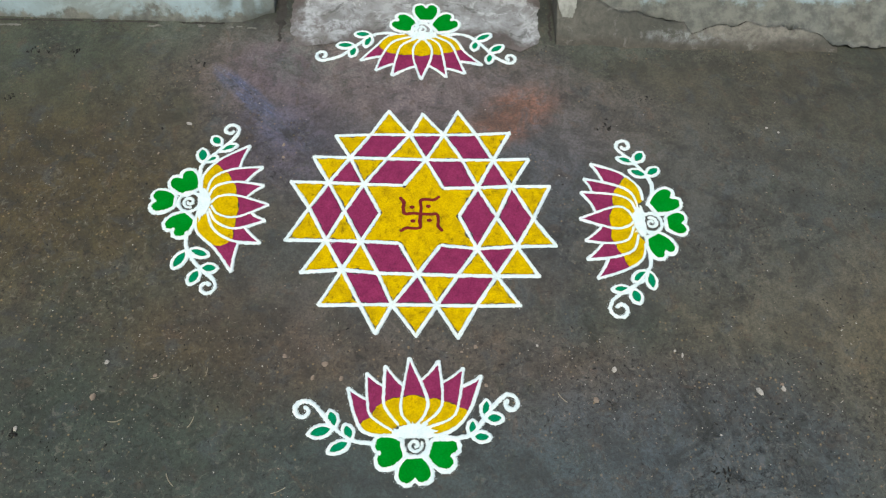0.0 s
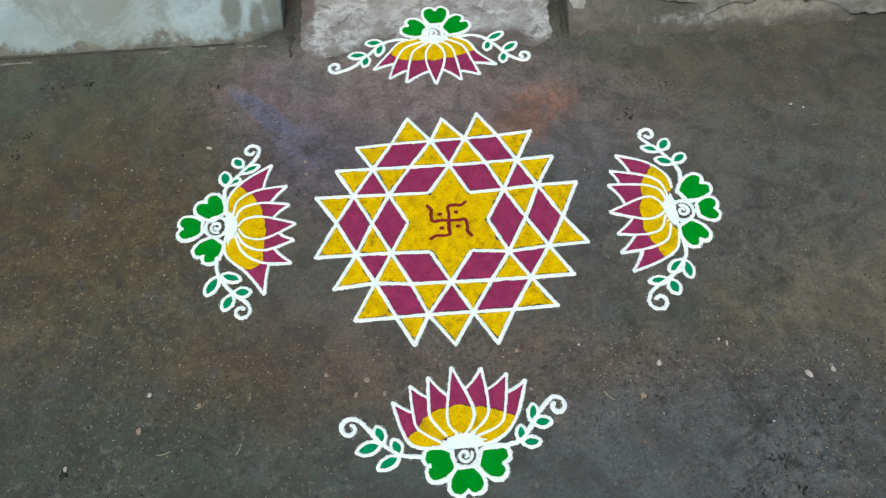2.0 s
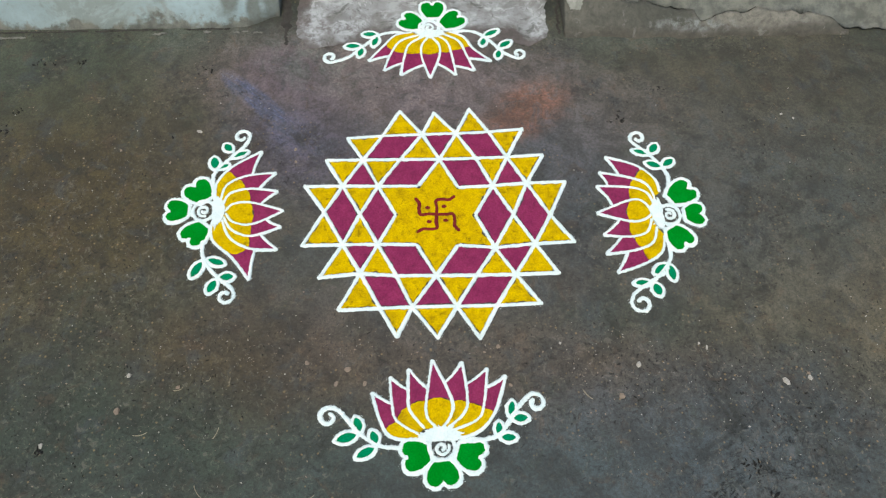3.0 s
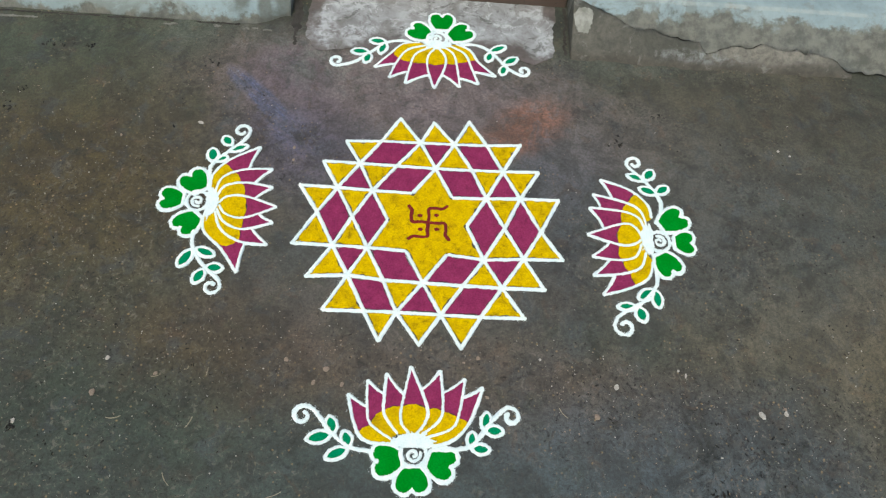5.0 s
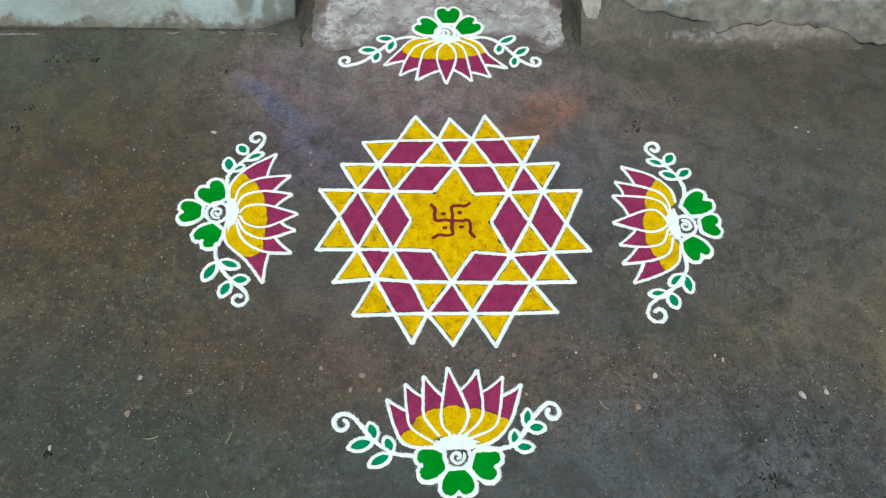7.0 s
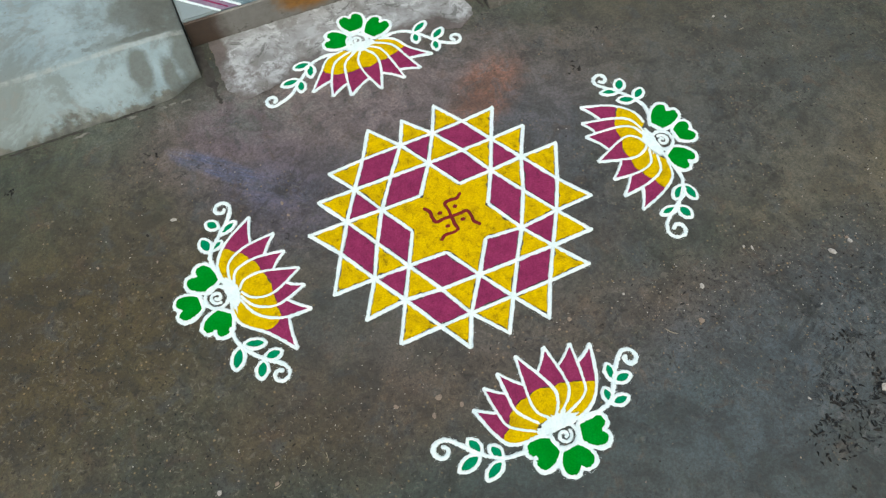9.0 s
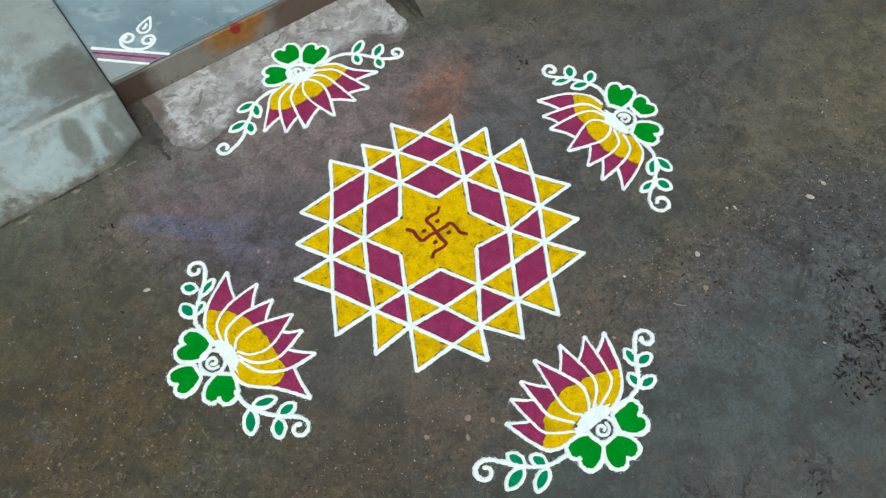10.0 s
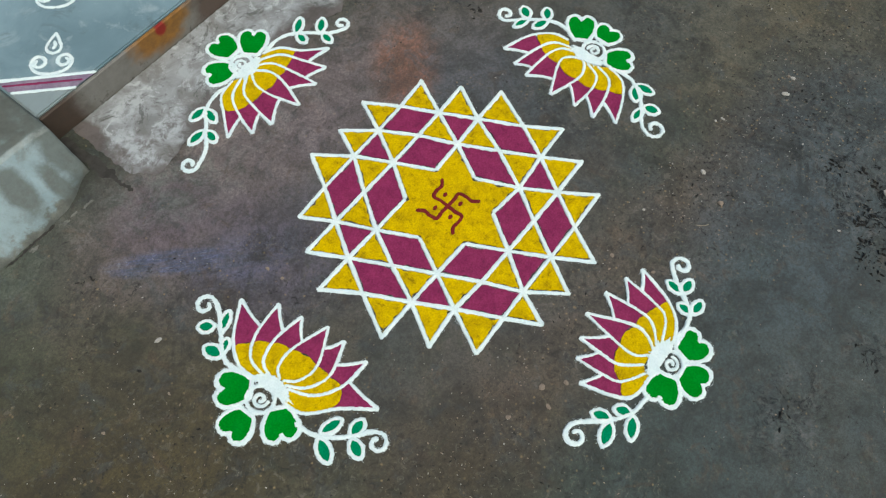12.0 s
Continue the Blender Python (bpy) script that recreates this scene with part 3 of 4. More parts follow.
def verandah_edge(name, x_in, x_out, y0, y1, z1, material, label, cut=None):
    """A low plastered verandah: sloping skirt, arris and top; cut(x) starts the skirt higher up."""
    side = 1 if x_out > x_in else -1
    xs, x, s = [], x_in, 0.009
    while abs(x) < abs(x_out):
        xs.append(x)
        s = s if abs(x - x_in) < 1.4 else s * 1.3
        x += side * s
    fs = [-0.15, 0.0, 0.12, 0.25, 0.4, 0.55, 0.7, 0.85, 0.94, 0.985, 1.0, 1.012, 1.03, 1.08, 1.16, 1.3, 1.6, 2.2, 1 + BACK_Y - y1]
    bm = bmesh.new()
    rows = []
    for x in xs:
        start = cut(x) if cut else -0.15
        row = []
        near = math.exp(-abs(x - x_in) / 0.04)
        for f in fs:
            g = max(f, start)
            y, z = edge_profile(max(g, 0), y0, y1, z1)
            if g < 0:
                z = -0.03
            y += 0.045 * math.exp(-((abs(x - x_in) / 0.07) ** 2)) * max(0.0, 1 - g) * (side < 0)
            y += 0.003 * noise.noise((x * 7, 1.0, y0)) * (g < 0.9) + 0.004 * noise.noise((x * 30, f * 6, 2.0))
            z += 0.0045 * noise.noise((x * 6, f * 4, 5.0)) * (0 < g) - near * 0.012 * (g > 0.3)
            row.append(bm.verts.new((x, y, z)))
        rows.append(row)
    for a, b in zip(rows, rows[1:]):
        for i in range(len(fs) - 1):
            quad = (a[i], b[i], b[i + 1], a[i + 1]) if side > 0 else (a[i], a[i + 1], b[i + 1], b[i])
            f = bm.faces.new(quad)
            f.smooth = True
    # the end towards the entrance
    low = [bm.verts.new((v.co.x, v.co.y, -0.03)) for v in rows[0]]
    for i in range(len(fs) - 1):
        quad = (rows[0][i], rows[0][i + 1], low[i + 1], low[i])
        bm.faces.new(quad if side > 0 else quad[::-1])
    bmesh.ops.remove_doubles(bm, verts=bm.verts[:], dist=0.0002)
    return tagged(solid(name, bm, material), label, "verandah edge", kind="structure")


verandah_edge("verandah_west", JAMB_W - 0.004, -7.0, 0.675, 0.81, 0.105, LIME_W, "low limewashed verandah edge, pale blue-grey, stained at the foot")


CRACK = ((0.40, 0.98), (0.469, 0.84), (0.528, 0.71), (0.604, 0.48), (0.648, 0.51), (0.694, 0.42), (0.801, 0.35), (0.827, 0.15), (0.852, 0.21), (0.916, 0.34), (0.954, 0.29),
         (0.997, 0.39), (1.065, 0.32), (1.178, 0.28), (1.235, 0.20), (1.27, 0.04), (9.0, 0.0))


def crack_line(x):
    """How far up the east skirt the long crack runs."""
    x = max(x, CRACK[0][0])
    for (xa, fa), (xb, fb) in zip(CRACK, CRACK[1:]):
        if x <= xb:
            f = fa + (fb - fa) * (x - xa) / (xb - xa)
            break
    return max(0.0, min(1.0, f + 0.035 * noise.noise((x * 34, 3.0, 0)) + 0.02 * noise.noise((x * 80, 5.0, 0))))


E_Y0, E_Y1, E_Z1 = 0.632, 0.79, 0.10
verandah_edge("verandah_east", JAMB_E + 0.004, 7.0, E_Y0, E_Y1, E_Z1, LIME_E, "low limewashed verandah edge, cracked and grey-brown below", lambda x: crack_line(x) + 0.005)


def cement_fillet():
    bm = bmesh.new()
    rows = []
    for i in range(76):
        x = JAMB_E + 0.002 + i * 0.009 * (1 + i * 0.004)
        top = crack_line(x)
        row = []
        for j in range(9):
            f = top * j / 8
            y, z = edge_profile(f, E_Y0, E_Y1, E_Z1)
            y += (0.016 * noise.noise((x * 7, 2.0, 1.0)) + 0.008 * noise.noise((x * 31, 2.0, 4.0)) - 0.012) * (1 - j / 8)
            row.append(bm.verts.new((x, y - 0.003, z + 0.002 + 0.004 * noise.noise((x * 13, f * 9, 1)) * (j > 0) - 0.008 * (j == 0))))
        y, z = edge_profile(top, E_Y0, E_Y1, E_Z1)
        row.append(bm.verts.new((x, y + 0.002, z - 0.03)))
        rows.append(row)
    for a, b in zip(rows, rows[1:]):
        for j in range(9):
            f = bm.faces.new((a[j], b[j], b[j + 1], a[j + 1]))
            f.smooth = j < 8
    low = [bm.verts.new((v.co.x, v.co.y, -0.03)) for v in rows[0]]
    for j in range(9):
        bm.faces.new((rows[0][j], rows[0][j + 1], low[j + 1], low[j]))
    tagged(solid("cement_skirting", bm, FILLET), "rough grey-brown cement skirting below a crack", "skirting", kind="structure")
    # dark bed sunk behind the crack, the crack's shade put into its colour
    bm = bmesh.new()
    prev = None
    for i in range(76):
        x = JAMB_E + 0.006 + i * 0.009 * (1 + i * 0.004)
        f = crack_line(x) + 0.015
        y, z = edge_profile(f, E_Y0, E_Y1, E_Z1)
        cur = [bm.verts.new((x, y - 0.012, z - 0.018)), bm.verts.new((x, y + 0.014, z - 0.004 - 0.010))]
        if prev:
            bm.faces.new((prev[0], cur[0], cur[1], prev[1]))
        prev = cur
    tagged(solid("crack_bed", bm, CREVICE), "dark backing sunk in the crack of the skirting, shade put into its colour", "crack", kind="structure")
    bm = bmesh.new()
    pts = [V2(0.440 + 0.026 * math.cos(a) * (1 + 0.25 * math.sin(3 * a)), 0.712 + 0.050 * math.sin(a) * (1 + 0.2 * math.cos(2 * a))) for a in (i * math.tau / 26 for i in range(26))]
    bed(bm, pts, 0.004, 0.003, 0.006)
    for v in bm.verts:
        f = (v.co.y - E_Y0) / (E_Y1 - E_Y0)
        v.co.z += edge_profile(max(0, min(1, f)), E_Y0, E_Y1, E_Z1)[1] + 0.004
    tagged(solid("cement_daub", bm, FILLET_PALE), "pale cement daub on the skirting's corner", "plaster", kind="structure")


cement_fillet()


def apron():
    """The grey cement patch before the step."""
    bm = bmesh.new()
    ring = []
    x0, x1, y0, y1 = -0.372, 0.338, 0.600, STEP_Y - 0.003
    base = [V2(x0 - 0.03, y1), V2(x0 - 0.03, y0 + 0.05), V2(x0 + 0.01, y0 - 0.01), V2(-0.22, y0 + 0.005), V2(-0.10, y0 - 0.005),
            V2(0.10, y0), V2(0.22, y0 + 0.010), V2(x1 - 0.04, y0 - 0.012), V2(x1 + 0.015, y0 + 0.02), V2(x1 + 0.03, y1)]
    for p in resample(base, 0.008):
        k = 0.008 if p.y < y1 - 0.01 else 0.0
        wob = [k * (noise.noise((p.x * 25, p.y * 25, q)) + 0.8 * noise.noise((p.x * 70, p.y * 70, q))) for q in (1, 9)]
        ring.append(V2(p.x + wob[0], p.y + wob[1]))
    bed(bm, ring, 0.0009, 0.0012, 0.008)
    tagged(solid("apron", bm, CEMENT), "worn pale grey cement apron before the step", "apron", kind="structure")


apron()


def joint(name, x, y0, y1, lean, width):
    bm = bmesh.new()
    trail(bm, [V2(x + lean * t + 0.006 * noise.noise((t * 9, x, 0)), y0 + (y1 - y0) * t) for t in (i / 20 for i in range(21))], width, 0.0010, 0.003, 0.005, 1.0, 0)
    tagged(solid(name, bm, CREVICE), "dark dirt-filled joint at the side of the apron", "joint", kind="structure")


joint("joint_west", -0.429, 0.600, 0.84, -0.010, 0.0045)
joint("joint_west_wide", -0.432, 0.665, 0.84, -0.006, 0.0135)
joint("joint_east", 0.392, 0.635, 0.84, 0.008, 0.004)



def foot_joint():
    """The broken dark joint along the foot of the west verandah, with crumbs of lime below it."""
    for x0, x1 in ((-2.6, -1.02), (-1.00, -0.80), (-0.74, -0.60)):
        bm = bmesh.new()
        n = int((x1 - x0) / 0.01)
        trail(bm, [V2(x0 + (x1 - x0) * i / n, 0.671 + 0.012 * (x0 + (x1 - x0) * i / n + 0.55) + 0.004 * noise.noise((i * 0.35, x0, 2.0))) for i in range(n + 1)], 0.0026, 0.0016, 0.0022, 0.006, 1.0, 0)
        tagged(solid("foot_joint", bm, CREVICE), "dark open joint along the foot of the verandah edge", "joint", kind="structure")
    bm = bmesh.new()
    rnd = random.Random(21)
    for x, y, w in ((-1.30, 0.640, 0.060), (-1.22, 0.643, 0.030), (-0.815, 0.652, 0.022), (-0.665, 0.657, 0.016), (-0.57, 0.655, 0.020), (-0.515, 0.652, 0.014)):
        for k in range(3):
            px, py, r = x + rnd.uniform(-w, w) * 0.8, y + rnd.uniform(-0.003, 0.003), w * rnd.uniform(0.3, 0.6)
            bed(bm, [V2(px + r * math.cos(a), py + (0.0025 + 0.05 * r) * math.sin(a)) for a in (q * math.tau / 14 for q in range(14))], 0.0022, 0.0016, 0.004)
    tagged(solid("lime_crumbs", bm, LIME_CRUMB), "flakes of pale lime fallen at the foot of the verandah", "plaster flakes", kind="stuff")


foot_joint()

# ---- the star drawn in powder ----
UNIT = 0.0866


DRIFT_X = (0.9, 2.9, 13.6, 2.3, -4.4, -0.7, -3.5, -17.5, -8.3, -6.3)
DRIFT_Y = (-1.1, -10.1, 14.0, 4.8, 5.1, -2.3, 7.9, 7.1, 27.3, -17.0)
SLIPS = {(3, -4, 1): (5, -5), (3, -2, -1): (10, 2), (3, -1, -2): (6, 1), (4, -3, -1): (-2, 8), (4, -2, -2): (-4, -5), (1, 0, -1): (7, -5), (1, 2, -3): (-7, 4), (0, -3, 3): (5, 7),
         (0, 3, -3): (-3, -7), (-1, -2, 3): (8, 0), (-1, 1, 0): (5, -1), (-1, 2, -1): (-2, -9), (-2, -1, 3): (7, 8), (-3, 1, 2): (-10, 1), (-4, 1, 3): (0, 8), (-4, 3, 1): (1, -7),
         (2, -1, -1): (7, 0), (2, 0, -2): (8, 1), (1, -2, 1): (-6, -1), (0, -1, 1): (-6, -1), (-3, 0, 3): (9, 0), (-2, 3, -1): (-4, 0), (-3, 3, 0): (-4, -1), (2, 1, -3): (-4, 0)}


def star_point(c):
    """A knot of the star's triangular net, with the drawer's drift and slips in millimetres."""
    x, y = (c[1] - c[2]) / math.sqrt(3) * UNIT, c[0] * UNIT
    u, v = x / 0.35, y / 0.35
    terms = (1, u, v, u * u, u * v, v * v, u ** 3, u * u * v, u * v * v, v ** 3)
    slip = SLIPS.get(tuple(c), (0, 0))
    return V2(x + (sum(a * t for a, t in zip(DRIFT_X, terms)) + slip[0]) / 1000, y + (sum(a * t for a, t in zip(DRIFT_Y, terms)) + slip[1]) / 1000)


def turned(c, k):
    for _ in range(k):
        c = (-c[1], -c[2], -c[0])
    return c


def build_star():
    star = thing("star_rangoli", "eighteen-pointed star of white, yellow and maroon powder on the ground", "rangoli")
    half = 0.0051

    def cell(name, corners, material, label=""):
        poly = [star_point(c) for c in corners]
        if sum(a.x * b.y - b.x * a.y for a, b in zip(poly, poly[1:] + poly[:1])) < 0:
            poly.reverse()
        bm = bmesh.new()
        bed(bm, inset(poly, half * 0.98), 0.0028, 0.0009, 0.004, 0.0065)
        part(name, bm, material, star, label)

    for k in range(6):
        t = lambda *cs: [turned(c, k) for c in cs]
        cell("tip_triangle", t((4, -2, -2), (3, -2, -1), (3, -1, -2)), YELLOW)
        cell("tip_triangle", t((4, -1, -3), (3, -1, -2), (3, 0, -3)), YELLOW)
        cell("tip_triangle", t((4, -3, -1), (3, -3, 0), (3, -2, -1)), YELLOW)
        cell("maroon_triangle", t((3, -1, -2), (3, -2, -1), (2, -1, -1)), MAROON)
        cell("yellow_triangle", t((3, -2, -1), (2, -2, 0), (2, -1, -1)), YELLOW)
        cell("yellow_triangle", t((3, -1, -2), (2, -1, -1), (2, 0, -2)), YELLOW)
        cell("rhombus", t((3, -3, 0), (2, -3, 1), (2, -2, 0), (3, -2, -1)), MAROON)
        cell("rhombus", t((2, -2, 0), (1, -2, 1), (1, -1, 0), (2, -1, -1)), MAROON)
    ring = []
    for k in range(6):
        ring += [turned((2, -1, -1), k), turned((1, 0, -1), k)]
    cell("centre_star", ring, YELLOW, "yellow six-pointed centre of the star")

    for k in range(6):
        for off in (1, 2, 3):
            a, b = (off, 4 - off, -4), (off, -4, 4 - off)
            size = 8 - off
            knots = [tuple(p + (q - p) * n // size for p, q in zip(a, b)) for n in range(size + 1)]
            spans = [knots[:4], knots[4:]] if off == 1 else [knots]
            for span in spans:
                pts = [star_point(turned(c, k)) for c in span]
                # the drawer's strokes overshoot the tips a little
                if span[0] == knots[0]:
                    pts[0] = pts[0] + (pts[0] - pts[1]).normalized() * random.uniform(0.0, 0.006)
                if span[-1] == knots[-1]:
                    pts[-1] = pts[-1] + (pts[-1] - pts[-2]).normalized() * random.uniform(0.0, 0.006)
                bm = bmesh.new()
                trail(bm, pts, half * random.uniform(0.90, 1.10))
                part("white_line", bm, WHITE, star)

    # the auspicious mark of four bent arms in the middle
    for k in range(4):
        rot = Matrix.Rotation(-k * math.pi / 2, 2)
        bm = bmesh.new()
        arm = smooth([V2(0, 0), V2(0.001, 0.022), V2(0, 0.042), V2(0.018, 0.046), V2(0.036, 0.045), V2(0.052, 0.057)])
        wob = V2(random.uniform(-0.002, 0.002), random.uniform(-0.002, 0.002))
        for v in arm:
            v += wob * (v.length / 0.06)
        trail(bm, [rot @ p + V2(0.001, 0.000) for p in arm], 0.0054, 0.0052, 0.0007)
        part("mark_arm", bm, RED, star, "dark red bent arm of the mark")
        bm = bmesh.new()
        c = rot @ V2(0.020, 0.023) + V2(0.001, 0.000)
        bed(bm, [c + V2(0.0068 * math.cos(a), 0.0046 * math.sin(a)) for a in (i * math.tau / 12 for i in range(12))], 0.0048, 0.0005, 0.002)
        part("mark_dot", bm, RED, star)


build_star()

# ---- lotus motifs ----


def heart(length, width):
    """Outline of a notched leaf that points along +x, from its narrow foot."""
    up = [V2(0.0, 0.26 * width), V2(0.24 * length, 0.43 * width), V2(0.55 * length, 0.53 * width), V2(0.84 * length, 0.50 * width), V2(1.0 * length, 0.29 * width), V2(0.95 * length, 0.09 * width)]
    notch = V2(0.80 * length, 0.0)
    upper = smooth(up + [notch], n=6)
    lower = [V2(p.x, -p.y) for p in reversed(upper[:-1])]
    return upper + lower


def leaf_outline(length, width):
    top = bezier(V2(0, 0), V2(length * 0.25, width * 0.72), V2(length * 0.80, width * 0.66), V2(length, 0), 14)
    return top + [V2(p.x, -p.y) for p in reversed(top[1:-1])]


def placed(pts, at, angle):
    m = Matrix.Rotation(angle, 2)
    return [m @ p + at for p in pts]


def tendril(parent, stem, curl, r, leaves, sense):
    """A curling stalk with leaves; sense +1 curls anticlockwise. leaves: foot, point and breadth of each."""
    stem, curl = [V2(*p) for p in stem], V2(*curl)
    off = stem[-1] - curl
    th0 = math.atan2(off.y, off.x) + sense * (math.acos(min(1.0, r / off.length)) if off.length > r else 0.2)
    spin = [curl + V2(math.cos(a), math.sin(a)) * (r * (1 - 0.70 * s ** 1.1)) for s, a in ((i / 30, th0 + sense * radians(395) * i / 30) for i in range(31))]
    bm = bmesh.new()
    trail(bm, resample(smooth(stem + spin[::3], n=8), 0.002), 0.0052, 0.0042, 0.0013, stray=1.3)
    part("tendril", bm, WHITE, parent)
    for x0, y0, x1, y1, breadth in leaves:
        foot, point = V2(x0, y0), V2(x1, y1)
        d = point - foot
        a, ln = math.atan2(d.y, d.x), d.length - 0.004
        wd = max(0.012, breadth - 0.003)
        bm = bmesh.new()
        rim = placed(leaf_outline(ln, wd), foot, a)
        trail(bm, rim + rim[:2], 0.0049, 0.0040, 0.0012, stray=1.2)
        leaf = part("small_leaf", bm, WHITE, parent)
        bm = bmesh.new()
        bed(bm, placed(leaf_outline(ln * 0.80, max(0.009, wd * 0.74)), foot + d.normalized() * ln * 0.10, a), 0.0034, 0.0006, 0.003)
        part("leaf_fill", bm, TEAL, leaf, "teal green powder filling")


def lotus(at, angle, label, eye, middle, left, right, west, east, hearts, smears=14):
    """A lotus in powder. Local +y runs from its eye to the middle petal. A petal's edge runs from its foot over two bends to
    its tip; a side petal also says where its inner edge joins its neighbour's edge and where its yellow foot ends."""
    m = Matrix.Translation((at[0], at[1], 0)) @ Matrix.Rotation(radians(angle), 4, "Z")
    th = thing("lotus_rangoli", label, "rangoli", "lotuses round the star", m)
    STEPS = 30

    def curve(pts):
        return smooth([V2(*p) for p in pts], n=STEPS // 3)

    def bulge(a, b, foot):
        """The rounded, uneven upper rim of a petal's yellow foot."""
        out = ((a + b) / 2 - foot).normalized()
        k = (b - a).length * random.uniform(0.08, 0.24)
        return [a + (b - a) * t + out * (k * 4 * t * (1 - t) + random.uniform(-0.0012, 0.0012)) for t in (0.15, 0.35, 0.5, 0.65, 0.85)]

    lines = []

    def petal(high, low):
        bm = bmesh.new()
        bed(bm, high, 0.0024, 0.0004, 0.004, 0.0030)
        body = part("petal", bm, MAROON, th)
        bm = bmesh.new()
        bed(bm, low, 0.0028, 0.0008, 0.004, 0.0030)
        part("petal_foot", bm, YELLOW, body, "yellow foot of the petal")

    l, r = curve(middle[0]), curve(middle[1])
    foot = (l[0] + r[0]) / 2
    a, b = round(middle[2] * STEPS), round(middle[3] * STEPS)
    crest = bulge(l[a], r[b], foot)
    petal(l[a:] + r[:b - 1:-1] + crest[::-1], l[:a + 1] + crest + r[b::-1])
    lines += [l, r]
    for row, nxt, ncut in ((left, l, a), (right, r, b)):
        for *pts, join, cut in row:
            o = curve(pts)
            meet, cut = max(ncut + 2, round(join * STEPS)), round(cut * STEPS)
            tip, knot = o[-1], nxt[meet]
            back = bezier(tip, tip.lerp(knot, 0.35) + (o[-8] - tip) * 0.10, tip.lerp(knot, 0.7) + (nxt[meet - 3] - knot) * 0.2, knot, 10)
            crest = bulge(o[cut], nxt[ncut], foot)
            petal(o[cut:] + back[1:] + nxt[meet - 1:ncut - 1:-1] + crest[::-1], o[:cut + 1] + crest + nxt[ncut::-1])
            lines += [o, back]
            nxt, ncut = o, cut
    for pts in lines:
        bm = bmesh.new()
        trail(bm, pts, 0.0041 * random.uniform(0.90, 1.12), 0.0044, 0.0010)
        part("petal_outline", bm, WHITE, th)
    # smeared white heart of the flower
    bm = bmesh.new()
    heap = foot * 0.62 + V2(*eye) * 0.38
    blob = []
    for i in range(70):
        a = i * math.tau / 70
        w = 1 + 0.22 * noise.noise((math.cos(a) * 3, math.sin(a) * 3, angle)) + random.uniform(-0.10, 0.10)
        blob.append(heap + V2((0.040 + 0.0003 * smears) * math.cos(a) * w, (0.016 + 0.004 * math.sin(a)) * math.sin(a) * w - 0.004 * abs(math.cos(a))))
    bed(bm, blob, 0.0052, 0.0012, 0.003)
    for n in range(smears):
        a = radians(random.uniform(-12, 192))
        p = heap + V2(random.uniform(-0.02, 0.02), random.uniform(-0.008, 0.004))
        q = p + V2(0.034 * math.cos(a), 0.020 * math.sin(a)) * random.uniform(0.6, 1.2)
        trail(bm, [p, (p + q) / 2, q], random.uniform(0.0012, 0.0028), 0.0050, 0.0012, 0.002, 1.0, 0.9)
    part("white_smear", bm, WHITE, th, "smeared white powder")
    # ring and spiral of the eye
    eye = V2(*eye)
    bm = bmesh.new()
    trail(bm, [eye + V2(math.cos(a), 0.95 * math.sin(a)) * 0.0300 for a in (radians(70 + i * 12) for i in range(32))], 0.0050, 0.0042, 0.0014)
    part("eye_ring", bm, WHITE, th)
    bm = bmesh.new()
    trail(bm, [eye + V2(math.cos(a), math.sin(a)) * (0.003 + 0.0145 * i / 30) for i, a in ((i, radians(-120 + i * 17.0)) for i in range(31))], 0.0040, 0.0040, 0.0009)
    part("spiral", bm, WHITE, th)
    for x0, y0, x1, y1, breadth in hearts:
        base, notch = V2(x0, y0), V2(x1, y1)
        d = notch - base
        rim = placed(heart(d.length / 0.80 + 0.007, breadth + 0.011), base - d.normalized() * 0.003, math.atan2(d.y, d.x))
        bm = bmesh.new()
        trail(bm, rim + rim[:3], 0.0056, 0.0044, 0.0016, stray=2.2)
        leaf = part("heart_leaf", bm, WHITE, th)
        bm = bmesh.new()
        c = sum(rim, V2(0, 0)) / len(rim)
        bed(bm, [c + (p - c) * 0.90 for p in rim], 0.0034, 0.0006, 0.003)
        part("leaf_fill", bm, GREEN, leaf, "bright green powder filling")
    tendril(th, *west, 1)
    tendril(th, *east, -1)
    return th


